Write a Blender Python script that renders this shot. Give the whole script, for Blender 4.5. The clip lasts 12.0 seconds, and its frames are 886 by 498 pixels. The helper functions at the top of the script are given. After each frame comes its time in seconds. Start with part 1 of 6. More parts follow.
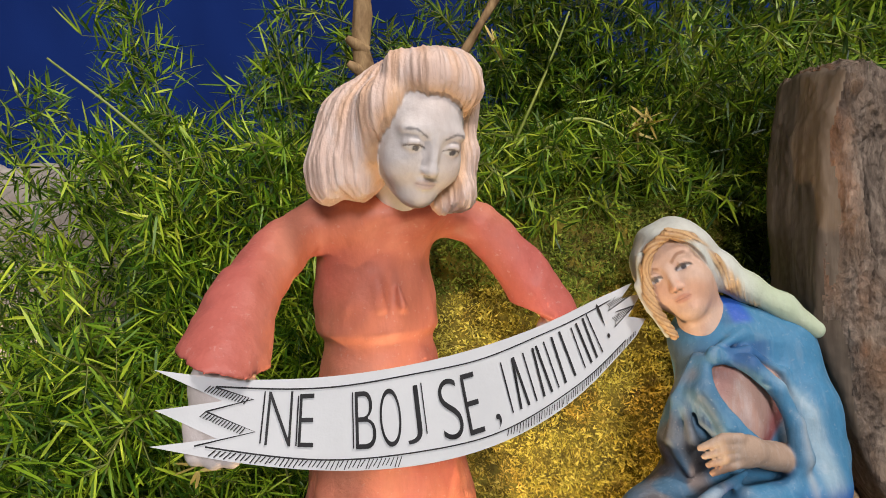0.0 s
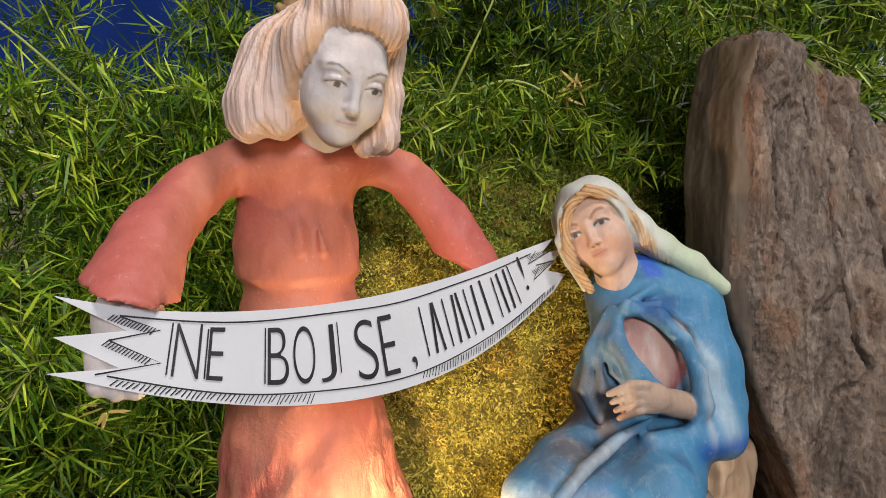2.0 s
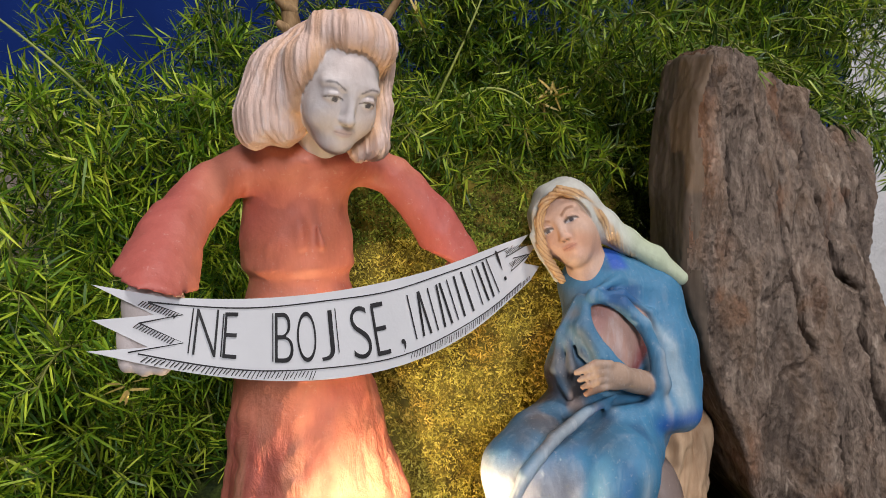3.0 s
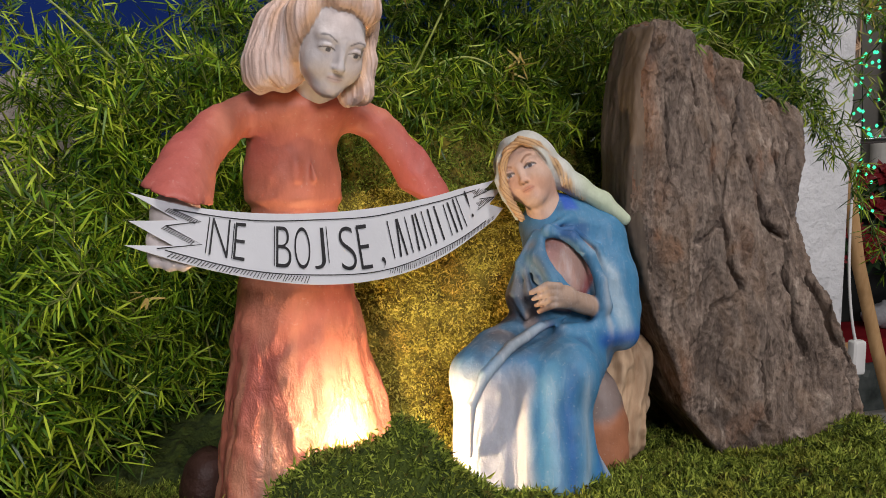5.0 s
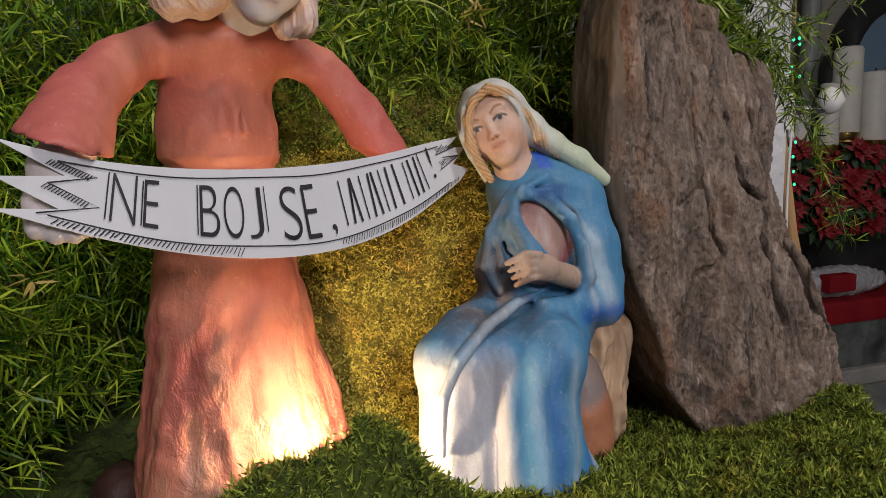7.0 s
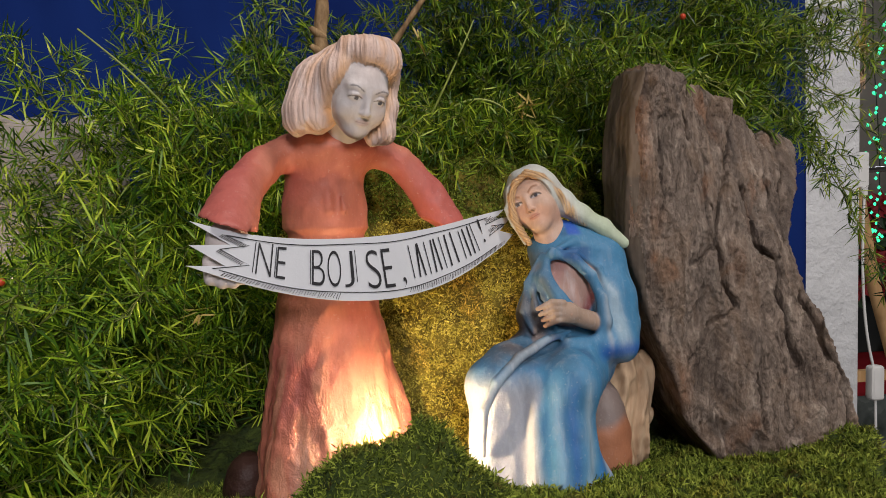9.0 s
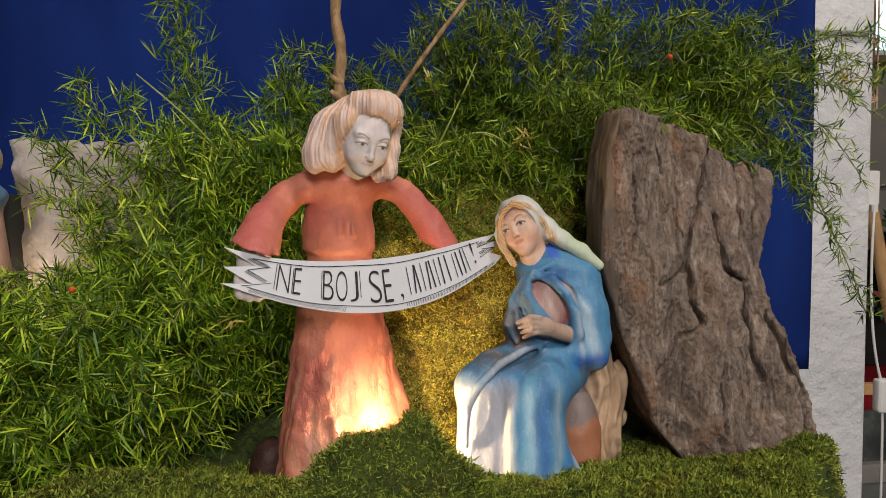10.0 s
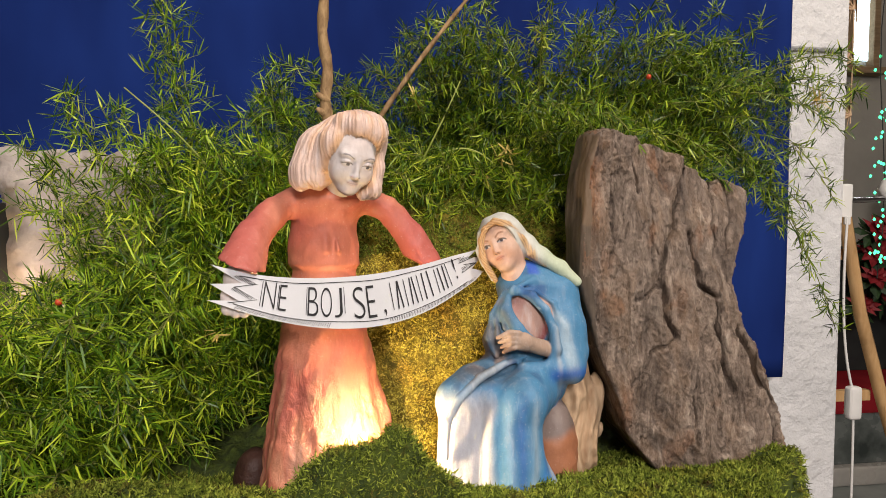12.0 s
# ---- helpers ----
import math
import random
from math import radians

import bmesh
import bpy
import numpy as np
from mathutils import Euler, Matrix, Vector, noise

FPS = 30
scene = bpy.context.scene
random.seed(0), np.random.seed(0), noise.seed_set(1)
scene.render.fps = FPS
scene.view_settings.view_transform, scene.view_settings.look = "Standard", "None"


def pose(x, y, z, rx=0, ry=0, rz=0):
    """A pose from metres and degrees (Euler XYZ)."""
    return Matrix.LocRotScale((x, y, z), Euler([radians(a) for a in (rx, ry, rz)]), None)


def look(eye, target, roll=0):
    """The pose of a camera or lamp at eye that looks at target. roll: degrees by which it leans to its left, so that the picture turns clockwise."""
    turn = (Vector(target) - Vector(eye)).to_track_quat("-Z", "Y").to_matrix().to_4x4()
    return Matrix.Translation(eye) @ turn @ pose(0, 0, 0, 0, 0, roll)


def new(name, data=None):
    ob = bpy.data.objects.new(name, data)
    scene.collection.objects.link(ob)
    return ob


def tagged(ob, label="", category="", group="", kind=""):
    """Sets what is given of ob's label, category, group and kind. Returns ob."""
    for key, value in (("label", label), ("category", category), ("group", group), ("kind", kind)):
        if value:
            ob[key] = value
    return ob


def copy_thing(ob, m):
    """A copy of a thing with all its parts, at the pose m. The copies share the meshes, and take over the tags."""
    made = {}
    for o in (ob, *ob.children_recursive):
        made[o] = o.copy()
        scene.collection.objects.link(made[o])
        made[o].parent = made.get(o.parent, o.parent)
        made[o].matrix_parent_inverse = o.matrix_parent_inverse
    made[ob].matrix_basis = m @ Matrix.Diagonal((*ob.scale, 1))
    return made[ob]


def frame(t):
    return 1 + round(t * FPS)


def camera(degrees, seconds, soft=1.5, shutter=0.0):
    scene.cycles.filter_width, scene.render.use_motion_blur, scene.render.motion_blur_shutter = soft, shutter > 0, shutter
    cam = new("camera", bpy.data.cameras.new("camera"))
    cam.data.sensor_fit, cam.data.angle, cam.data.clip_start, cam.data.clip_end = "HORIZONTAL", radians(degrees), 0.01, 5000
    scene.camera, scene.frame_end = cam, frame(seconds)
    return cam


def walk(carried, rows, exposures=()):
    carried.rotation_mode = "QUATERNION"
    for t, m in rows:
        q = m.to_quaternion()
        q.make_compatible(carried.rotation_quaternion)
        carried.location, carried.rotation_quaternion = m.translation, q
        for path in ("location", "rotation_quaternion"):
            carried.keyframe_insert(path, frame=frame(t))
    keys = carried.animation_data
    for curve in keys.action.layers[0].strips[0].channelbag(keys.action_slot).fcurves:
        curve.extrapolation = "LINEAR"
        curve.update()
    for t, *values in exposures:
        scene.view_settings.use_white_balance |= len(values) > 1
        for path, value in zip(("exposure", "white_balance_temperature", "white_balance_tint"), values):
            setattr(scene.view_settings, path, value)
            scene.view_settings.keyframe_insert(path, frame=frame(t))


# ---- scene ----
cam = camera(68.7, 12.0, soft=0.8)
PATH = [
    (0, (-0.034, 0.063, 0.298), (0.148, 2.051, 0.192), -3.5),
    (0.5, (-0.031, 0.067, 0.299), (0.162, 2.055, 0.185), -3.4),
    (1, (-0.031, 0.065, 0.3), (0.195, 2.048, 0.176), -3.2),
    (1.5, (-0.027, 0.063, 0.288), (0.265, 2.036, 0.139), -1.5),
    (2, (-0.024, 0.059, 0.278), (0.331, 2.02, 0.108), -1.4),
    (2.5, (-0.024, 0.041, 0.273), (0.343, 1.998, 0.084), -1.2),
    (2.7, (-0.028, 0.032, 0.277), (0.358, 1.985, 0.084), -1.2),
    (4.3, (-0.032, -0.058, 0.287), (0.338, 1.904, 0.166), -2.6),
    (4.5, (-0.033, -0.062, 0.275), (0.354, 1.894, 0.125), -2.3),
    (5, (-0.038, -0.059, 0.245), (0.395, 1.883, 0.041), -0.6),
    (5.5, (-0.039, -0.047, 0.24), (0.433, 1.883, 0.01), -0.5),
    (6, (-0.04, -0.024, 0.239), (0.478, 1.89, -0.018), -1.4),
    (6.5, (-0.041, 0.003, 0.235), (0.55, 1.894, -0.042), -1.3),
    (7, (-0.042, 0.017, 0.226), (0.597, 1.894, -0.031), -1.2),
    (7.2, (-0.047, 0.016, 0.23), (0.603, 1.889, -0.04), -1.2),
    (8.8, (-0.047, -0.102, 0.24), (0.346, 1.855, 0.125), -1.8),
    (9, (-0.044, -0.119, 0.24), (0.321, 1.845, 0.143), -1.3),
    (9.5, (-0.035, -0.181, 0.257), (0.227, 1.8, 0.18), -1.3),
    (10, (-0.018, -0.215, 0.265), (0.231, 1.767, 0.166), -0.4),
    (10.5, (-0.017, -0.232, 0.285), (0.185, 1.753, 0.135), -1.0),
    (11, (-0.02, -0.224, 0.276), (0.245, 1.754, 0.147), -0.2),
    (11.5, (-0.023, -0.224, 0.276), (0.261, 1.752, 0.155), 1.5),
    (12, (-0.018, -0.231, 0.282), (0.278, 1.745, 0.184), 0.2),
]
EXPO = [(0.0, 0.15, 6600, 12), (1.5, 0.15, 6600, 12), (2.0, 0.08, 6500, 13), (2.5, -0.06, 6400, 14), (4.5, -0.12, 6400, 15), (5.5, -0.32, 6500, 16), (7.0, -0.44, 6500, 17), (9.0, -0.30, 6550, 14), (9.5, -0.30, 6600, 13), (10.0, -0.16, 6900, 14), (10.5, 0.11, 7100, 14), (12.0, 0.33, 7200, 16)]
walk(cam, [(t, look(eye, target, roll)) for t, eye, target, roll in PATH], EXPO)

# ---------------------------------------------------------------- light

world = bpy.data.worlds.new("world")
scene.world = world
world.use_nodes = True
wn = world.node_tree
sky = wn.nodes.new("ShaderNodeTexSky")
sky.sky_type = "NISHITA"
sky.sun_disc = False
sky.sun_elevation, sky.sun_rotation = radians(35), radians(200)
wn.links.new(sky.outputs[0], wn.nodes["Background"].inputs[0])
wn.nodes["Background"].inputs[1].default_value = 0.08


def lamp(name, kind, m, energy, colour, size=0.1, size_y=None):
    data = bpy.data.lights.new(name, kind)
    data.energy, data.color = energy, colour
    if kind == "AREA":
        data.shape, data.size, data.size_y = "RECTANGLE", size, size_y or size
    else:
        data.shadow_soft_size = size
    ob = new(name, data)
    ob.matrix_world = m
    return ob


# added fills without a seen source, daylight-toned behind the viewer and warm overhead, and the little bulb sunk in the
# moss
lamp("front_fill", "AREA", look((0.0, -2.9, 1.60), (0.1, 0.5, 0.15)), 78, (0.985, 0.97, 0.985), 0.8, 0.8)
lamp("overhead_fill", "AREA", look((0.9, -0.6, 2.25), (0.15, 0.5, 0.1)), 34, (1.0, 0.94, 0.86), 0.5, 0.5)
lamp("bulb_light", "POINT", pose(0.010, 0.370, 0.054), 1.75, (1.0, 0.74, 0.42), 0.003)
# added fill that brightens the paper rock; no lantern stands there
lamp("paper_rock_fill", "POINT", pose(-0.455, 0.70, 0.15), 0.28, (1.0, 0.80, 0.58), 0.02)
# added fill for the altar end, without a lamp of its own
lamp("altar_fill", "POINT", pose(2.6, 1.2, 1.9), 9, (0.9, 0.95, 1.0), 0.15)


# ---------------------------------------------------------------- materials
class Mat:
    """A principled material with a few wiring shortcuts."""

    def __init__(self, name, rough=0.7, metal=0.0, spec=0.4):
        self.m = bpy.data.materials.new(name)
        self.m.use_nodes = True
        self.t = self.m.node_tree
        self.b = self.t.nodes["Principled BSDF"]
        self.b.inputs["Roughness"].default_value = rough
        self.b.inputs["Metallic"].default_value = metal
        self.b.inputs["Specular IOR Level"].default_value = spec
        self.co = self.t.nodes.new("ShaderNodeTexCoord").outputs["Object"]

    def node(self, kind, **values):
        n = self.t.nodes.new(kind)
        for key, v in values.items():
            n.inputs[key].default_value = v
        return n

    def link(self, a, b):
        self.t.links.new(a, b)
        return b

    def scaled(self, s):
        n = self.node("ShaderNodeMapping", Scale=s if hasattr(s, "__len__") else (s, s, s))
        self.link(self.co, n.inputs["Vector"])
        return n.outputs[0]

    def noise(self, scale, detail=4, rough=0.55, distort=0.0):
        n = self.node("ShaderNodeTexNoise", Scale=1.0, Detail=detail, Roughness=rough, Distortion=distort)
        self.link(self.scaled(scale), n.inputs["Vector"])
        return n.outputs["Fac"]

    def voronoi(self, scale, feature="F1"):
        n = self.node("ShaderNodeTexVoronoi", Scale=1.0)
        n.feature = feature
        self.link(self.scaled(scale), n.inputs["Vector"])
        return n.outputs["Distance"]

    def ramp(self, fac, stops):
        n = self.t.nodes.new("ShaderNodeValToRGB")
        el = n.color_ramp.elements
        while len(el) < len(stops):
            el.new(0.5)
        for e, (p, c) in zip(el, stops):
            e.position, e.color = p, (*c, 1) if len(c) == 3 else c
        self.link(fac, n.inputs[0])
        return n.outputs[0]

    def grey(self, fac, a, b, lo=0.0, hi=1.0):
        n = self.node("ShaderNodeMapRange")
        n.inputs["From Min"].default_value, n.inputs["From Max"].default_value = a, b
        n.inputs["To Min"].default_value, n.inputs["To Max"].default_value = lo, hi
        self.link(fac, n.inputs["Value"])
        return n.outputs[0]

    def mix(self, fac, a, b, how="MIX"):
        n = self.t.nodes.new("ShaderNodeMix")
        n.data_type, n.blend_type = "RGBA", how
        for sock, v in ((n.inputs[0], fac), (n.inputs[6], a), (n.inputs[7], b)):
            if isinstance(v, (int, float)):
                sock.default_value = v
            elif isinstance(v, tuple):
                sock.default_value = (*v, 1)
            else:
                self.link(v, sock)
        return n.outputs[2]

    def math(self, op, a, b=0.0):
        n = self.t.nodes.new("ShaderNodeMath")
        n.operation = op
        for sock, v in zip(n.inputs, (a, b)):
            if isinstance(v, (int, float)):
                sock.default_value = v
            else:
                self.link(v, sock)
        return n.outputs[0]

    def colour(self, c):
        if isinstance(c, tuple):
            self.b.inputs["Base Color"].default_value = (*c, 1)
        else:
            self.link(c, self.b.inputs["Base Color"])
        return self

    def rough(self, fac, lo, hi, a=0.3, b=0.7):
        self.link(self.grey(fac, a, b, lo, hi), self.b.inputs["Roughness"])
        return self

    def bump(self, height, dist, strength=1.0):
        n = self.node("ShaderNodeBump", Strength=strength, Distance=dist)
        self.link(height, n.inputs["Height"])
        if self.b.inputs["Normal"].is_linked:
            self.link(self.b.inputs["Normal"].links[0].from_socket, n.inputs["Normal"])
        self.link(n.outputs[0], self.b.inputs["Normal"])
        return self

    def island(self):
        return self.t.nodes.new("ShaderNodeNewGeometry").outputs["Random Per Island"]

    def attribute(self, name):
        n = self.t.nodes.new("ShaderNodeAttribute")
        n.attribute_name = name
        return n


def two_tone(name, a, b, scale, rough=0.7, bump=0.0, fine=0.0, metal=0.0, spec=0.4):
    m = Mat(name, rough, metal, spec)
    n1 = m.noise(scale)
    m.colour(m.mix(m.grey(n1, 0.3, 0.7), a, b))
    m.rough(n1, rough - 0.08, rough + 0.08)
    if bump:
        m.bump(m.noise(fine or scale * 4), bump)
    return m.m


def painted_clay():
    """Hand-painted fired clay: the paint layer is on the mesh, brush streaks and grain come on top."""
    m = Mat("painted_clay", 0.5, 0, 0.4)
    at = m.attribute("paint")
    brush = m.noise((150, 150, 26), 5, 0.6, 0.6)
    streak = m.math("MULTIPLY", m.grey(brush, 0.50, 0.72), at.outputs["Alpha"])
    base = m.mix(streak, at.outputs["Color"], (0.72, 0.76, 0.80))
    blot = m.noise(38, 5, 0.6)
    base = m.mix(m.grey(blot, 0.35, 0.75, 0.0, 0.24), base, m.mix(1.0, base, (0.62, 0.50, 0.48), "MULTIPLY"))
    fine = m.noise(330, 3, 0.6)
    base = m.mix(m.grey(fine, 0.62, 0.78, 0.0, 0.22), base, (0.78, 0.70, 0.66))
    m.colour(base)
    base = m.mix(m.grey(m.noise((260, 260, 90), 4, 0.7), 0.35, 0.65, 0.0, 0.30), base, m.mix(1.0, base, (0.70, 0.66, 0.64), "MULTIPLY"))
    m.colour(base)
    m.rough(blot, 0.46, 0.66)
    comb = m.attribute("comb").outputs["Fac"]
    strands = m.noise((420, 420, 38), 3, 0.5, 0.35)
    m.bump(m.math("MULTIPLY", strands, m.grey(comb, 0.0, 1.0)), 0.0035, 0.9)
    m.bump(m.noise(70, 5, 0.6), 0.0018, 0.6)
    coarse = m.grey(comb, -1.0, 0.0, 1.0, 0.0)
    m.bump(m.math("MULTIPLY", m.noise((70, 70, 36), 5, 0.6, 0.6), coarse), 0.0034, 0.9)
    m.bump(fine, 0.0003, 0.5)
    return m.m


def bark():
    m = Mat("bark", 0.85, 0, 0.25)
    big = m.noise((9, 9, 5), 4, 0.6, 0.8)
    mid = m.noise((62, 62, 20), 8, 0.70, 1.6)
    fine = m.noise((420, 420, 220), 4, 0.7)
    c = m.ramp(mid, [(0.32, (0.060, 0.043, 0.033)), (0.45, (0.220, 0.166, 0.130)), (0.56, (0.350, 0.272, 0.216)), (0.70, (0.58, 0.475, 0.385))])
    red = m.attribute("paint")
    c = m.mix(m.math("MULTIPLY", red.outputs["Alpha"], m.grey(m.noise((40, 40, 14), 4), 0.38, 0.62)), c, red.outputs["Color"])
    c = m.mix(m.grey(big, 0.52, 0.72, 0, 0.5), c, (0.20, 0.165, 0.14))
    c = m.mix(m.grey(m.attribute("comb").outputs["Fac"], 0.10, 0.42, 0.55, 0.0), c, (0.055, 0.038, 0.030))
    c = m.mix(m.grey(fine, 0.56, 0.74, 0, 0.38), c, (0.40, 0.345, 0.30))
    c = m.mix(m.grey(m.noise((26, 26, 11), 4, 0.6, 1.0), 0.50, 0.62, 0, 0.55), c, m.mix(0.5, c, (0.34, 0.215, 0.13)))
    c = m.mix(m.grey(m.noise((19, 19, 7), 3, 0.6, 1.2), 0.54, 0.66, 0, 0.5), c, (0.115, 0.092, 0.080))
    plate = m.node('ShaderNodeTexVoronoi', Scale=1.0)
    plate.feature = 'DISTANCE_TO_EDGE'
    warp = m.node('ShaderNodeVectorMath')
    warp.operation = 'ADD'
    m.link(m.scaled((30, 30, 10)), warp.inputs[0])
    wob = m.node('ShaderNodeTexNoise', Scale=1.0, Detail=4.0)
    m.link(m.scaled((70, 70, 30)), wob.inputs['Vector'])
    push = m.node('ShaderNodeVectorMath')
    push.operation = 'SCALE'
    push.inputs['Scale'].default_value = 2.4
    m.link(wob.outputs['Color'], push.inputs[0])
    m.link(push.outputs[0], warp.inputs[1])
    m.link(warp.outputs[0], plate.inputs['Vector'])
    gap = m.grey(plate.outputs['Distance'], 0.0, 0.05)
    c = m.mix(m.grey(gap, 0.0, 1.0, 0.16, 0.0), c, (0.040, 0.027, 0.022))
    m.colour(c)
    m.bump(gap, 0.0010, 0.4)
    m.bump(mid, 0.0075, 1.0)
    m.bump(fine, 0.0022, 1.0)
    return m.m


def sawn(name, a, b, grain=(90, 90, 9)):
    m = Mat(name, 0.75, 0, 0.3)
    g = m.noise(grain, 5, 0.6, 0.4)
    c = m.ramp(g, [(0.3, a), (0.7, b)])
    c = m.mix(m.grey(m.noise(14, 4), 0.5, 0.75, 0, 0.5), c, tuple(v * 0.55 for v in a))
    m.colour(c)
    m.bump(g, 0.0015, 0.6)
    return m.m


def moss(name, dark, mid, light):
    m = Mat(name, 0.9, 0, 0.2)
    r = m.island()
    patch, clump = m.noise(30, 3, 0.6), m.noise(190, 3, 0.6)
    tone = m.math("ADD", m.math("MULTIPLY", r, 0.34), m.math("ADD", m.math("MULTIPLY", patch, 0.34), m.math("MULTIPLY", clump, 0.62)))
    c = m.ramp(tone, [(0.44, dark), (0.64, mid), (0.88, light)])
    c = m.mix(m.grey(m.noise(75, 3), 0.56, 0.70, 0, 0.8), c, (0.10, 0.055, 0.020))
    c = m.mix(m.grey(m.noise(17, 3), 0.52, 0.68, 0, 0.45), c, m.mix(1.0, c, (0.95, 0.62, 0.55), "MULTIPLY"))
    m.colour(c)
    return m.m


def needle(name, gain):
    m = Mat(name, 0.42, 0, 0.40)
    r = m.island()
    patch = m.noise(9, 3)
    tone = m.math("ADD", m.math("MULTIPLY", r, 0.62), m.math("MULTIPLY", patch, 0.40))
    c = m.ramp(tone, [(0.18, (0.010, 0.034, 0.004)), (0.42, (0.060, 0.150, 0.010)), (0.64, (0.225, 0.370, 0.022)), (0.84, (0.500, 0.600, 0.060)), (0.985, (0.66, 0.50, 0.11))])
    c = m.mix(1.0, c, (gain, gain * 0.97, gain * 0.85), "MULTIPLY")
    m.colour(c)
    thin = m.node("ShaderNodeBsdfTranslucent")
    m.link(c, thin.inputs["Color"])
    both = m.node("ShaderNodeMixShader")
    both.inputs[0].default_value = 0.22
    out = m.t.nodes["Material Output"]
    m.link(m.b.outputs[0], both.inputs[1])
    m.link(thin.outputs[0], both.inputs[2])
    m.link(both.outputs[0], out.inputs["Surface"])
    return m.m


def plaster():
    m = Mat("plaster", 0.8, 0, 0.3)
    n1, n2 = m.noise(7, 5), m.noise(38, 5, 0.6)
    c = m.mix(m.grey(n1, 0.35, 0.7), (0.68, 0.69, 0.70), (0.57, 0.58, 0.59))
    m.colour(m.mix(m.grey(n2, 0.62, 0.8, 0, 0.4), c, (0.60, 0.59, 0.57)))
    m.bump(n2, 0.012, 0.8).bump(n1, 0.03, 0.6)
    return m.m


def cloth(name, a, b):
    m = Mat(name, 0.9, 0, 0.05)
    m.colour(m.mix(m.grey(m.noise((5, 5, 2), 3), 0.35, 0.7), a, b))
    m.bump(m.noise((900, 900, 900), 2), 0.0004, 0.5)
    return m.m


def glow(name, c, strength):
    m = Mat(name, 0.4)
    m.colour(c)
    m.b.inputs["Emission Color"].default_value = (*c, 1)
    m.b.inputs["Emission Strength"].default_value = strength
    return m.m


def card():
    m = Mat("white_card", 0.62, 0, 0.35)
    n = m.noise(24, 4)
    m.colour(m.mix(m.grey(n, 0.35, 0.7), (0.63, 0.645, 0.67), (0.57, 0.585, 0.61)))
    m.bump(m.noise(420, 3), 0.0002, 0.6)
    return m.m


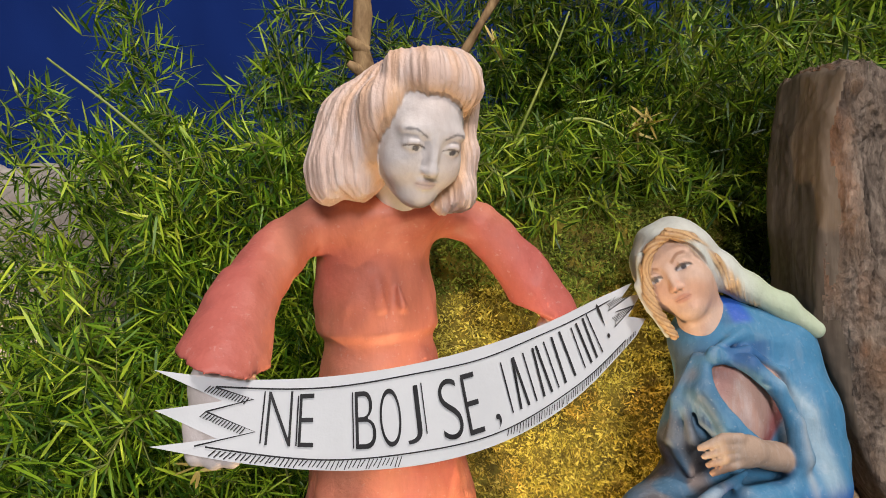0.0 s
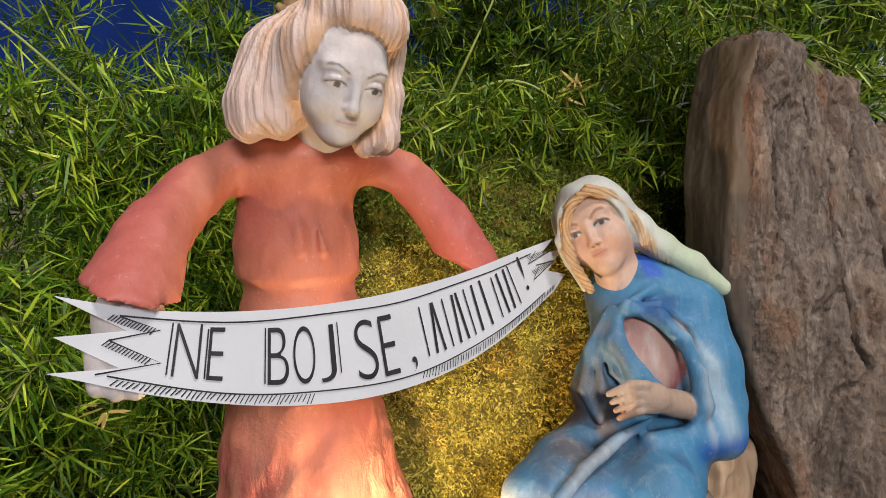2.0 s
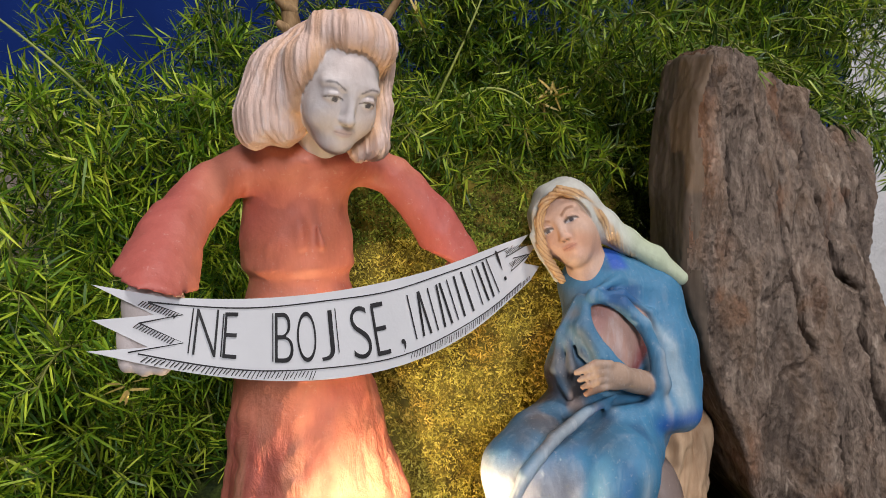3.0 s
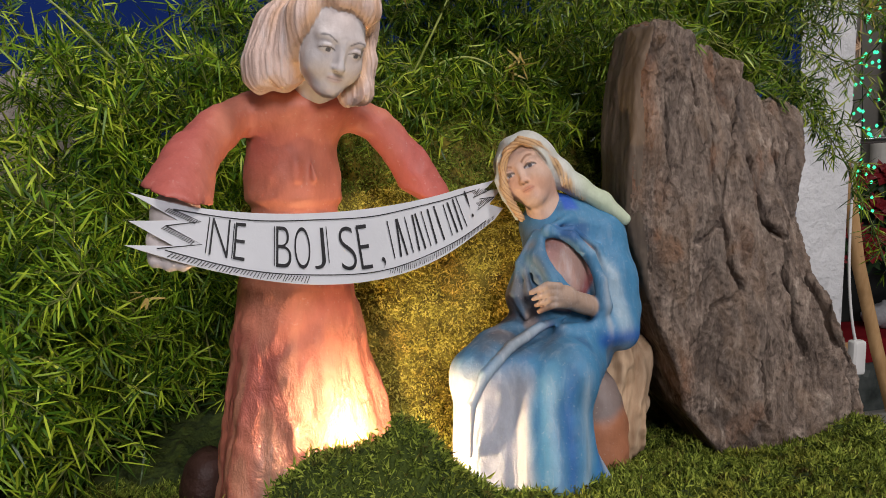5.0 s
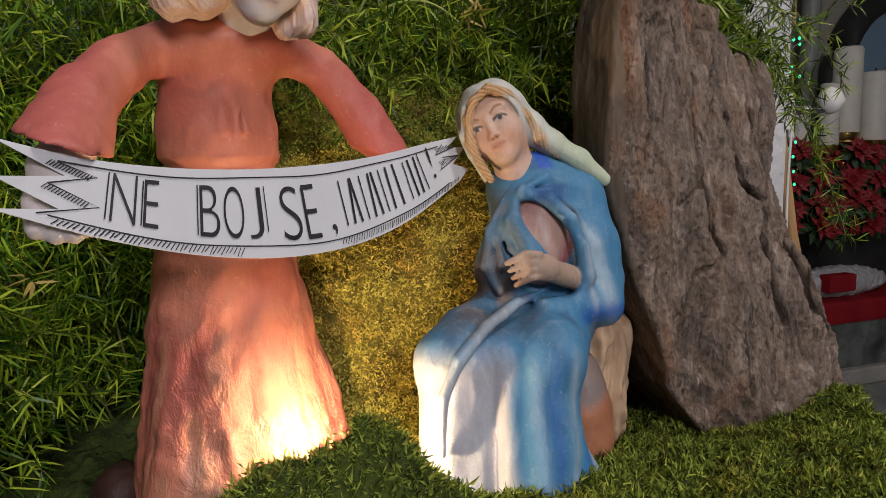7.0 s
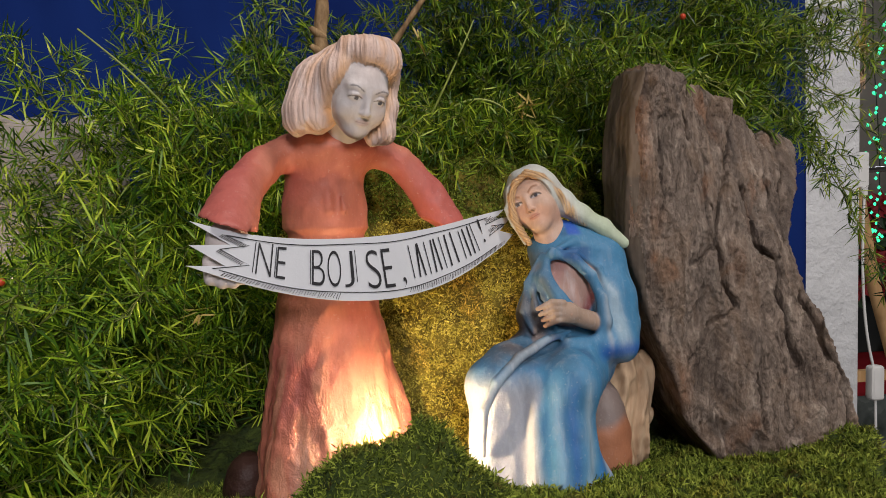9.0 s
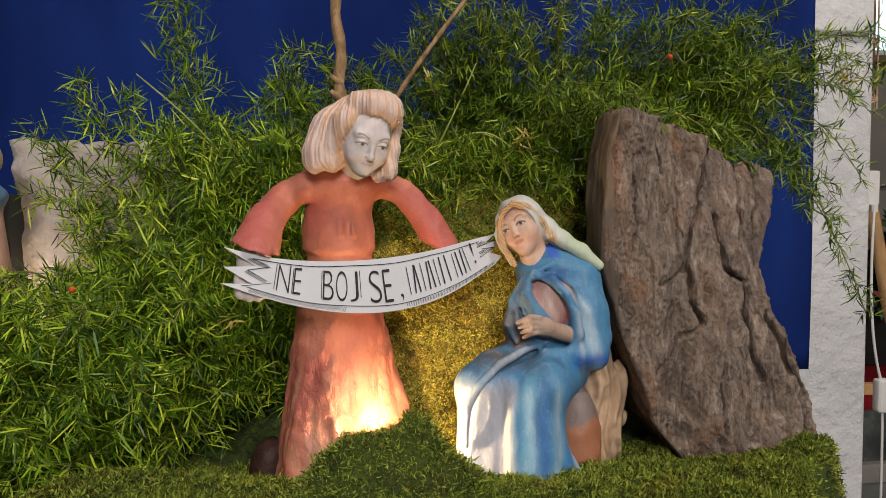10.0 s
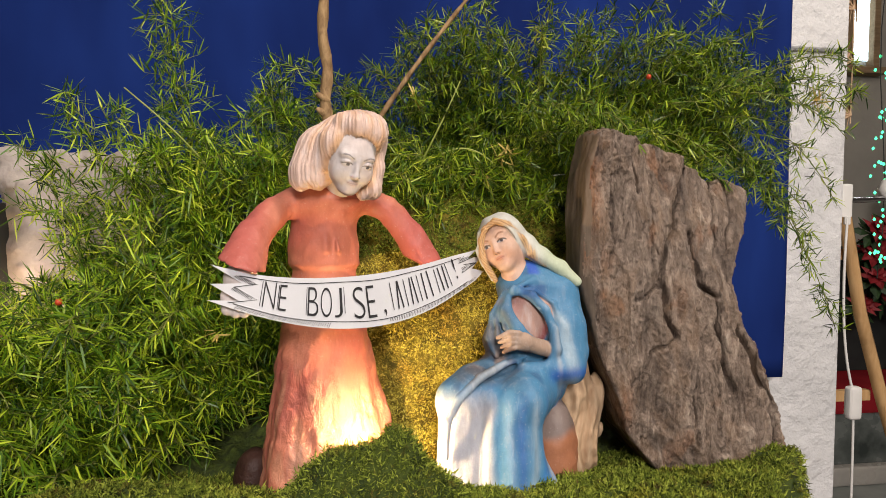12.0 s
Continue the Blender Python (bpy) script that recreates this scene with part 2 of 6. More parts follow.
M = {
    "clay": painted_clay(),
    "bark": bark(),
    "sawn": sawn("weathered_wood", (0.12, 0.085, 0.060), (0.25, 0.19, 0.14)),
    "palewood": sawn("pale_wood", (0.34, 0.21, 0.12), (0.56, 0.41, 0.27), (110, 110, 14)),
    "pine": sawn("pine_wood", (0.42, 0.24, 0.10), (0.58, 0.37, 0.18), (60, 60, 6)),
    "twig": sawn("twig_bark", (0.13, 0.070, 0.030), (0.42, 0.28, 0.14), (160, 160, 60)),
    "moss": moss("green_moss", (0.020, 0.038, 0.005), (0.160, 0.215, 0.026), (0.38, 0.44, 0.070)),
    # lamplight on the bank put into the colour; dry sprigs share it
    "moss_lit_dry": moss("lamplit_and_dry_moss", (0.17, 0.135, 0.020), (0.58, 0.485, 0.070), (0.84, 0.73, 0.17)),
    "soil": two_tone("mossy_soil", (0.018, 0.034, 0.005), (0.070, 0.098, 0.012), 60, 0.95, 0.004, 200),
    # bank soil tinted gold to match the painted lamplight
    "soil_lit": two_tone("mossy_bank_soil", (0.11, 0.085, 0.014), (0.30, 0.24, 0.032), 60, 0.95, 0.004, 200),
    # light and shadow put into two needle colours: darker behind, brighter at left
    "needle": needle("shaded_fern_needle", 0.88),
    "lit_needle": needle("lit_fern_needle", 1.28),
    "dry": two_tone("dry_needle", (0.48, 0.36, 0.09), (0.62, 0.48, 0.16), 60, 0.6),
    "pale_stem": two_tone("pale_stem", (0.24, 0.30, 0.06), (0.34, 0.38, 0.10), 60, 0.5),
    "stem": two_tone("fern_stem", (0.12, 0.16, 0.03), (0.25, 0.26, 0.07), 40, 0.6),
    "plaster": plaster(),
    "wall": two_tone("limewash", (0.36, 0.34, 0.30), (0.28, 0.265, 0.235), 3, 0.9, 0.003, 30),
    "curtain": cloth("blue_cloth", (0.006, 0.018, 0.105), (0.010, 0.034, 0.185)),
    "card": card(),
    "ink": two_tone("black_ink", (0.012, 0.012, 0.014), (0.03, 0.03, 0.034), 90, 0.55),
    "paper_rock": two_tone("crumpled_paper", (0.48, 0.43, 0.39), (0.34, 0.29, 0.26), 26, 0.85, 0.004, 60),
    "stone": two_tone("brown_stone", (0.035, 0.015, 0.010), (0.065, 0.028, 0.020), 40, 0.6, 0.002, 120),
    "board": sawn("table_board", (0.20, 0.13, 0.07), (0.32, 0.22, 0.13), (6, 60, 60)),
    "marble": two_tone("dark_marble", (0.035, 0.045, 0.042), (0.17, 0.19, 0.18), 7, 0.25, 0, 0),
    "pale_marble": two_tone("pale_marble", (0.42, 0.40, 0.36), (0.30, 0.29, 0.27), 9, 0.3),
    "step_stone": two_tone("grey_green_stone", (0.17, 0.20, 0.185), (0.30, 0.32, 0.30), 7, 0.4),
    "floor": two_tone("stone_floor", (0.20, 0.19, 0.17), (0.30, 0.28, 0.25), 4, 0.5, 0.002, 30),
    "carpet": cloth("red_carpet", (0.22, 0.012, 0.018), (0.30, 0.02, 0.026)),
    "bract": two_tone("red_bract", (0.17, 0.006, 0.010), (0.30, 0.016, 0.022), 30, 0.6),
    "leaf": two_tone("dark_leaf", (0.012, 0.035, 0.012), (0.03, 0.07, 0.02), 30, 0.6),
    "wax": two_tone("candle_wax", (0.72, 0.70, 0.64), (0.62, 0.60, 0.55), 20, 0.5),
    "brass": two_tone("brass", (0.55, 0.36, 0.11), (0.42, 0.26, 0.08), 30, 0.28, metal=1.0),
    "chrome": two_tone("chrome", (0.62, 0.62, 0.63), (0.52, 0.52, 0.54), 30, 0.2, metal=1.0),
    "plastic": two_tone("white_plastic", (0.74, 0.74, 0.72), (0.66, 0.66, 0.64), 20, 0.4),
    "niche": two_tone("blue_niche_paint", (0.16, 0.26, 0.38), (0.22, 0.34, 0.46), 4, 0.8),
    "dark": two_tone("dark_panel", (0.016, 0.018, 0.018), (0.035, 0.038, 0.036), 6, 0.6),
    "foil": two_tone("silver_foil", (0.50, 0.50, 0.52), (0.36, 0.36, 0.38), 40, 0.35, 0.004, 60),
    "led": glow("green_led", (0.03, 0.75, 0.32), 2.2),
    "pane": glow("daylit_pane", (0.62, 0.86, 1.0), 2.2),
    "berry": two_tone("red_berry", (0.50, 0.045, 0.018), (0.62, 0.09, 0.03), 200, 0.35),
}


# ---------------------------------------------------------------- mesh tools
def mesh_of(name, verts, faces, *mats, smooth=True):
    me = bpy.data.meshes.new(name)
    me.from_pydata(verts.tolist() if hasattr(verts, "tolist") else verts, [], faces.tolist() if hasattr(faces, "tolist") else faces)
    for m in mats:
        me.materials.append(m)
    if smooth:
        me.polygons.foreach_set("use_smooth", [True] * len(me.polygons))
    return me


def part(name, bm, material, parent=None, label="", smooth=False):
    """Links a bmesh as one mesh object under a thing or a part."""
    me = bpy.data.meshes.new(name)
    bm.to_mesh(me)
    bm.free()
    me.materials.append(material)
    if smooth:
        me.polygons.foreach_set("use_smooth", [True] * len(me.polygons))
    ob = new(name, me)
    if parent:
        ob.parent = parent
    return tagged(ob, label)


def empty(name, label, category, group="", kind="", at=(0, 0, 0)):
    ob = new(name)
    ob.location = at
    return tagged(ob, label, category, group, kind)


def box(x0, x1, y0, y1, z0, z1, bevel=0.0, seg=2):
    bm = bmesh.new()
    bmesh.ops.create_cube(bm, size=1, matrix=Matrix.Translation(((x0 + x1) / 2, (y0 + y1) / 2, (z0 + z1) / 2)) @ Matrix.Diagonal((x1 - x0, y1 - y0, z1 - z0, 1)))
    if bevel:
        bmesh.ops.bevel(bm, geom=bm.edges[:], offset=bevel, segments=seg, affect="EDGES", profile=0.6)
    return bm


def turned(profile, seg=24, at=(0, 0, 0)):
    """A lathe body from (radius, height) pairs."""
    bm = bmesh.new()
    rings = [[bm.verts.new((at[0] + r * math.cos(2 * math.pi * k / seg), at[1] + r * math.sin(2 * math.pi * k / seg), at[2] + z)) for k in range(seg)] for r, z in profile]
    for a, b in zip(rings, rings[1:]):
        for k in range(seg):
            bm.faces.new((a[k], a[(k + 1) % seg], b[(k + 1) % seg], b[k]))
    bm.faces.new(rings[0][::-1])
    bm.faces.new(rings[-1])
    return bm


def tube_arrays(pts, radii, seg=6):
    """Vertices and faces of a tube along points."""
    pts = np.asarray(pts, float)
    tan = np.gradient(pts, axis=0)
    tan /= np.linalg.norm(tan, axis=1)[:, None] + 1e-9
    ref = np.where(np.abs(tan[:, 2:3]) > 0.9, np.array([[1.0, 0, 0]]), np.array([[0, 0, 1.0]]))
    a = np.cross(tan, ref)
    a /= np.linalg.norm(a, axis=1)[:, None] + 1e-9
    b = np.cross(tan, a)
    ang = np.arange(seg) * 2 * np.pi / seg
    ring = a[:, None, :] * np.cos(ang)[None, :, None] + b[:, None, :] * np.sin(ang)[None, :, None]
    v = (pts[:, None, :] + ring * np.asarray(radii, float)[:, None, None]).reshape(-1, 3)
    f = []
    for i in range(len(pts) - 1):
        for k in range(seg):
            f.append((i * seg + k, i * seg + (k + 1) % seg, (i + 1) * seg + (k + 1) % seg, (i + 1) * seg + k))
    return v, np.array(f)


def tube(name, pts, radii, material, parent=None, label="", seg=8):
    v, f = tube_arrays(pts, radii, seg)
    ob = new(name, mesh_of(name, v, f, material))
    if parent:
        ob.parent = parent
    return tagged(ob, label)


def bezier(a, b, c, d, n):
    t = np.linspace(0, 1, n)[:, None]
    a, b, c, d = (np.asarray(p, float) for p in (a, b, c, d))
    return a * (1 - t) ** 3 + 3 * b * t * (1 - t) ** 2 + 3 * c * t * t * (1 - t) + d * t ** 3


# distance fields for modelled clay and wood
def ball(P, c, r):
    """An ellipsoid."""
    q = [(P[i] - c[i]) / r[i] for i in range(3)]
    k0 = np.sqrt(q[0] ** 2 + q[1] ** 2 + q[2] ** 2)
    k1 = np.sqrt(sum((q[i] / r[i]) ** 2 for i in range(3)))
    return k0 * (k0 - 1) / (k1 + 1e-9)


def limb(P, a, b, ra, rb, flat=None):
    """A capsule from a to b whose radius runs from ra to rb."""
    ab = [b[i] - a[i] for i in range(3)]
    t = np.clip(sum((P[i] - a[i]) * ab[i] for i in range(3)) / sum(v * v for v in ab), 0, 1)
    return np.sqrt(sum((P[i] - a[i] - t * ab[i]) ** 2 for i in range(3))) - (ra + (rb - ra) * t)


def join(a, b, k):
    h = np.clip(0.5 + 0.5 * (b - a) / k, 0, 1)
    return b + (a - b) * h - k * h * (1 - h)


def carve(a, b, k):
    return -join(-a, b, k)


def step(v, a, b):
    t = np.clip((v - a) / (b - a), 0, 1)
    return t * t * (3 - 2 * t)


def ripple(P, s, seed=0.0):
    """Cheap smooth three-dimensional noise from crossed waves, about -1 to 1."""
    x, y, z = (P[i] * s for i in range(3))
    return (np.sin(x * 1.7 + 1.3 * np.sin(y * 1.1 + z * 0.7 + seed) + seed) + np.sin(y * 1.9 + 1.4 * np.sin(z * 1.3 - x * 0.8 + seed * 2)) + np.sin(z * 1.6 + 1.5 * np.sin(x * 1.2 + y * 0.9 - seed))) / 3


def skin(field, lo, hi, h):
    """The surface where field is zero, as vertices and quads."""
    lo, hi = np.array(lo, float), np.array(hi, float)
    n = np.ceil((hi - lo) / h).astype(int) + 1
    axes = [(lo[i] + h * np.arange(n[i])).astype(np.float32).reshape([-1 if j == i else 1 for j in range(3)]) for i in range(3)]
    V = np.broadcast_to(field(axes), tuple(n)).astype(np.float32)
    S = V < 0
    c = [S[i:n[0] - 1 + i, j:n[1] - 1 + j, k:n[2] - 1 + k] for i in (0, 1) for j in (0, 1) for k in (0, 1)]
    some, every = c[0].copy(), c[0].copy()
    for m in c[1:]:
        some |= m
        every &= m
    cells = np.argwhere(some & ~every)
    index = -np.ones(n - 1, int)
    index[tuple(cells.T)] = np.arange(len(cells))
    acc, cnt = np.zeros((len(cells), 3)), np.zeros(len(cells))
    corner = [np.array((i, j, k)) for i in (0, 1) for j in (0, 1) for k in (0, 1)]
    for p in corner:
        for ax in range(3):
            if p[ax] == 0:
                q = p.copy()
                q[ax] = 1
                va, vb = V[tuple((cells + p).T)], V[tuple((cells + q).T)]
                hit = (va < 0) != (vb < 0)
                t = np.where(hit, va / np.where(hit, va - vb, 1), 0)
                acc += np.where(hit[:, None], p + t[:, None] * (q - p), 0)
                cnt += hit
    verts = lo + h * (cells + acc / cnt[:, None])
    quads = []
    for ax in range(3):
        o1, o2 = (ax + 1) % 3, (ax + 2) % 3
        s0 = [slice(None)] * 3
        s1 = [slice(None)] * 3
        s0[ax], s1[ax] = slice(0, -1), slice(1, None)
        for o in (o1, o2):
            s0[o] = s1[o] = slice(1, -1)
        a, b = S[tuple(s0)], S[tuple(s1)]
        for way in (a & ~b, b & ~a):
            e = np.argwhere(way)
            e[:, o1] += 1
            e[:, o2] += 1
            q = []
            for d1, d2 in ((-1, -1), (0, -1), (0, 0), (-1, 0)):
                m = e.copy()
                m[:, o1] += d1
                m[:, o2] += d2
                q.append(index[tuple(m.T)])
            q = np.stack(q, 1)
            quads.append(q if way is not None and np.array_equal(way, a & ~b) else q[:, ::-1])
    quads = np.concatenate(quads)
    return verts, quads[(quads >= 0).all(1)]


def relax(verts, quads, rounds=2, amount=0.5):
    for _ in range(rounds):
        s, w = np.zeros_like(verts), np.zeros(len(verts))
        for i, j in ((0, 1), (1, 2), (2, 3), (3, 0)):
            np.add.at(s, quads[:, i], verts[quads[:, j]])
            np.add.at(s, quads[:, j], verts[quads[:, i]])
            np.add.at(w, quads[:, i], 1)
            np.add.at(w, quads[:, j], 1)
        verts = verts * (1 - amount) + amount * s / w[:, None]
    return verts


def painted(name, verts, quads, rgba, comb, *mats):
    me = mesh_of(name, verts, quads, *mats)
    at = me.attributes.new("paint", "FLOAT_COLOR", "POINT")
    at.data.foreach_set("color", np.asarray(rgba, np.float32).ravel())
    cb = me.attributes.new("comb", "FLOAT", "POINT")
    cb.data.foreach_set("value", np.asarray(comb, np.float32))
    return new(name, me)


def lay(base, colour, weight):
    """Lay a coat of paint over what is there."""
    w = np.clip(weight, 0, 1)[:, None]
    return base * (1 - w) + np.array(colour) * w


# ---------------------------------------------------------------- the setting
def structure(name, bm, material, label, category="wall", smooth=False):
    return tagged(part(name, bm, material, None, "", smooth), label, category, kind="structure")


structure("floor", box(-3.4, 5.6, -3.4, 3.6, -1.25, -1.15), M["floor"], "grey stone church floor", "floor")
structure("ceiling", box(-3.4, 5.6, -3.4, 3.6, 2.7, 2.8), M["wall"], "plain limewashed ceiling", "ceiling")
structure("wall_west", box(-3.4, -3.2, -3.4, 3.6, -1.15, 2.7), M["wall"], "plain limewashed wall")
structure("wall_east", box(5.4, 5.6, -3.4, 3.6, -1.15, 2.7), M["wall"], "plain limewashed wall")
structure("wall_north", box(-3.2, 5.4, 3.4, 3.6, -1.15, 2.7), M["wall"], "plain limewashed wall")
# unseen wall; its opening is added round the front fill
bm = bmesh.new()
for x0, x1, z0, z1 in ((-3.2, -0.65, -1.15, 2.7), (1.05, 5.4, -1.15, 2.7), (-0.65, 1.05, -1.15, 0.45), (-0.65, 1.05, 2.05, 2.7)):
    bmesh.ops.create_cube(bm, size=1, matrix=Matrix.Translation(((x0 + x1) / 2, -3.3, (z0 + z1) / 2)) @ Matrix.Diagonal((x1 - x0, 0.2, z1 - z0, 1)))
structure("wall_south", bm, M["wall"], "limewashed wall with an added window opening for the fill")

# the white pier behind the scene, with its plain moulding
PIER_X = 1.108
pier = structure("wall_pier", box(-3.2, PIER_X, 1.10, 1.36, -1.15, 2.7, 0.012, 3), M["plaster"], "rough white plastered pier behind the crib scene")
part("moulding", box(0.60, PIER_X - 0.02, 1.078, 1.102, 0.655, 1.05, 0.008, 3), M["plaster"], pier)

# the blue cloth
n_u, n_v = 260, 40
U, Vv = np.meshgrid(np.linspace(0, 1, n_u), np.linspace(0, 1, n_v), indexing="ij")
cx = -1.25 + 2.175 * U
fold = 0.014 * np.sin(cx * 24 + 1.6 * np.sin(cx * 5.0)) + 0.010 * np.sin(cx * 9.0 + 0.6) + 0.003 * np.sin(cx * 61)
cy = 1.030 + fold * (0.55 + 0.45 * (1 - Vv)) + 0.004 * np.sin(Vv * 9 + cx * 4)
cz = -0.066 + 1.75 * Vv + 0.002 * np.sin(cx * 30)
verts = np.stack([cx, cy, cz], -1).reshape(-1, 3)
idx = np.arange(n_u * n_v).reshape(n_u, n_v)
faces = np.stack([idx[:-1, :-1], idx[1:, :-1], idx[1:, 1:], idx[:-1, 1:]], -1).reshape(-1, 4)
drape = new("curtain", mesh_of("curtain", verts, faces, M["curtain"]))
sol = drape.modifiers.new("thickness", "SOLIDIFY")
sol.thickness = 0.002
tagged(drape, "deep blue cloth hanging in soft folds", "curtain")

# the table under the scene
table = empty("table", "wooden table board hidden under moss", "table")
part("tabletop", box(-1.1, 0.40, 0.16, 0.98, -0.075, -0.045, 0.004), M["board"], table)
for x, y in ((-1.0, 0.22), (0.32, 0.24), (-1.0, 0.90), (0.34, 0.90)):
    part("leg", box(x - 0.03, x + 0.03, y - 0.03, y + 0.03, -1.15, -0.075, 0.003), M["board"], table)


# ---------------------------------------------------------------- moss
def height(x, y):
    """The lie of the mossy ground."""
    h = 0.026 * (1 - step(y, 0.35, 0.45)) - 0.004
    for cx_, cy_, sx, sy, top in ((0.024, 0.331, 0.038, 0.022, 0.066), (-0.038, 0.328, 0.038, 0.024, 0.047), (0.066, 0.320, 0.034, 0.022, 0.014),
                                  (0.128, 0.318, 0.030, 0.016, 0.010), (0.462, 0.428, 0.040, 0.026, 0.019), (0.36, 0.385, 0.06, 0.03, 0.004), (-0.22, 0.36, 0.10, 0.06, 0.022)):
        h = h + top * np.exp(-((x - cx_) / sx) ** 2 - ((y - cy_) / sy) ** 2)
    h = h - 0.026 * np.exp(-((x - 0.012) / 0.030) ** 2 - ((y - 0.366) / 0.014) ** 2)
    h = h + 0.0050 * np.sin(x * 61 + 2 * np.sin(y * 47)) * np.sin(y * 73 + 1.7 * np.sin(x * 39)) + 0.0036 * np.sin(x * 170 + y * 90 + 2 * np.sin(y * 130)) * np.sin(y * 210 - x * 60 + 2 * np.sin(x * 110)) + 0.0020 * np.sin(x * 390 + 3 * np.sin(y * 170)) * np.sin(y * 420 + 3 * np.sin(x * 210))
    edge = 0.500 - 0.95 * np.clip(0.43 - y, 0, 1) + 0.010 * np.sin(y * 90) + 0.006 * np.sin(y * 230)
    return h - 0.075 * step(x, edge - 0.012, edge + 0.012), edge


def sheet(x0, x1, y0, y1, h):
    gx, gy = np.meshgrid(np.arange(x0, x1, h), np.arange(y0, y1, h), indexing="ij")
    z, e = height(gx, gy)
    v = np.stack([np.minimum(gx, e + 0.012), gy, z], -1).reshape(-1, 3)
    i = np.arange(gx.size).reshape(gx.shape)
    return v, np.stack([i[:-1, :-1], i[1:, :-1], i[1:, 1:], i[:-1, 1:]], -1).reshape(-1, 4)


def tufts(points, normals, blades, length, width, rng, upright=0.42):
    """Many small bent moss leaves standing on a surface."""
    p = np.repeat(points, blades, 0)
    n = np.repeat(normals, blades, 0)
    k = len(p)
    d = n * upright + rng.normal(0, 0.60, (k, 3))
    d /= np.linalg.norm(d, axis=1)[:, None]
    s = np.cross(d, rng.normal(0, 1, (k, 3)))
    s /= np.linalg.norm(s, axis=1)[:, None] + 1e-9
    L = (length * rng.uniform(0.45, 1.35, k))[:, None]
    W = (width * rng.uniform(0.7, 1.3, k))[:, None]
    bend = rng.normal(0, 0.22, (k, 3)) * L
    p = p + rng.normal(0, 0.0016, (k, 3)) - n * 0.001
    v = np.stack([p, p + d * L * 0.45 + s * W, p + d * L + bend, p + d * L * 0.45 - s * W], 1).reshape(-1, 3)
    i = np.arange(k)[:, None] * 4
    return v, np.concatenate([i + np.array([0, 1, 2]), i + np.array([0, 2, 3])])


rng = np.random.default_rng(5)
ground_v, ground_f = sheet(-0.75, 0.56, 0.17, 0.95, 0.004)
ground = tagged(new("ground", mesh_of("ground", ground_v, ground_f, M["soil"])), "green moss ground of the crib scene", "moss", kind="structure")


def on_ground(count, x0, x1, y0, y1):
    x, y = rng.uniform(x0, x1, count), rng.uniform(y0, y1, count)
    z, e = height(x, y)
    keep = x < e + 0.008
    x, y, z = x[keep], y[keep], z[keep]
    dx = (height(x + 0.002, y)[0] - z) / 0.002
    dy = (height(x, y + 0.002)[0] - z) / 0.002
    nrm = np.stack([-dx, -dy, np.ones_like(x)], 1)
    return np.stack([x, y, z], 1), nrm / np.linalg.norm(nrm, axis=1)[:, None]


tv, tf = tufts(*on_ground(80000, -0.30, 0.53, 0.27, 0.50), 3, 0.0056, 0.00066, rng, 0.62)
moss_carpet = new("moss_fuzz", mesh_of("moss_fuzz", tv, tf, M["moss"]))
moss_carpet.parent = ground
tagged(moss_carpet, "short dark green moss", kind="stuff")


def bank_field(P):
    d = ball(P, (0.095, 0.615, 0.125), (0.150, 0.082, 0.185))
    d = join(d, ball(P, (0.02, 0.66, 0.22), (0.12, 0.09, 0.11)), 0.04)
    d = join(d, ball(P, (0.18, 0.66, 0.22), (0.12, 0.09, 0.10)), 0.04)
    d = join(d, ball(P, (0.08, 0.53, -0.005), (0.11, 0.05, 0.030)), 0.006)
    return d + 0.0045 * ripple(P, 55) + 0.0064 * ripple(P, 120, 2.0) + 0.0030 * ripple(P, 290, 4.0)


bv, bq = skin(bank_field, (-0.14, 0.46, -0.03), (0.34, 0.78, 0.36), 0.0045)
bank = tagged(new("moss_bank", mesh_of("moss_bank", bv, bq, M["soil_lit"])), "moss-covered bank with the lamplight put into its golden colour", "moss")
a, b_, c_ = bv[bq[:, 0]], bv[bq[:, 1]], bv[bq[:, 3]]
qn = np.cross(b_ - a, c_ - a)
qn /= np.linalg.norm(qn, axis=1)[:, None] + 1e-12
centre = bv[bq].mean(1)
front = np.where(qn[:, 1] < 0.25)[0]
pick = front[rng.integers(0, len(front), 85000)]
pts = centre[pick] + rng.uniform(-0.003, 0.003, (len(pick), 3))
# lamplit yellow below, plain green above: the bulb's reach put into colour
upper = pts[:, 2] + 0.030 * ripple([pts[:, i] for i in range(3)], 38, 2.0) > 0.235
for where, key, words in ((~upper, "moss_lit_dry", "short moss coloured yellow for the lamplight"), (upper, "moss", "short dark green moss")):
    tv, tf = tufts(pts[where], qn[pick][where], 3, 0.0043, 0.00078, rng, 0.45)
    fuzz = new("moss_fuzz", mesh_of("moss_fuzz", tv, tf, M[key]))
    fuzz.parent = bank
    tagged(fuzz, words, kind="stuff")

# dry straggling sprigs on the crest by the bulb
tv, tf = tufts(*on_ground(900, -0.03, 0.085, 0.338, 0.395), 3, 0.0085, 0.0009, rng, 0.6)
straggle = new("dry_moss", mesh_of("dry_moss", tv, tf, M["moss_lit_dry"]))
straggle.parent = ground
tagged(straggle, "dry yellow moss sprigs", kind="stuff")


# ---------------------------------------------------------------- the two figures
def frame_at(P, c, forward, up=(0, 0, 1)):
    f = Vector(forward).normalized()
    r = f.cross(Vector(up)).normalized()
    u = r.cross(f)
    D = [P[i] - c[i] for i in range(3)]
    return [sum(D[i] * ax[i] for i in range(3)) for ax in (r, f, u)]


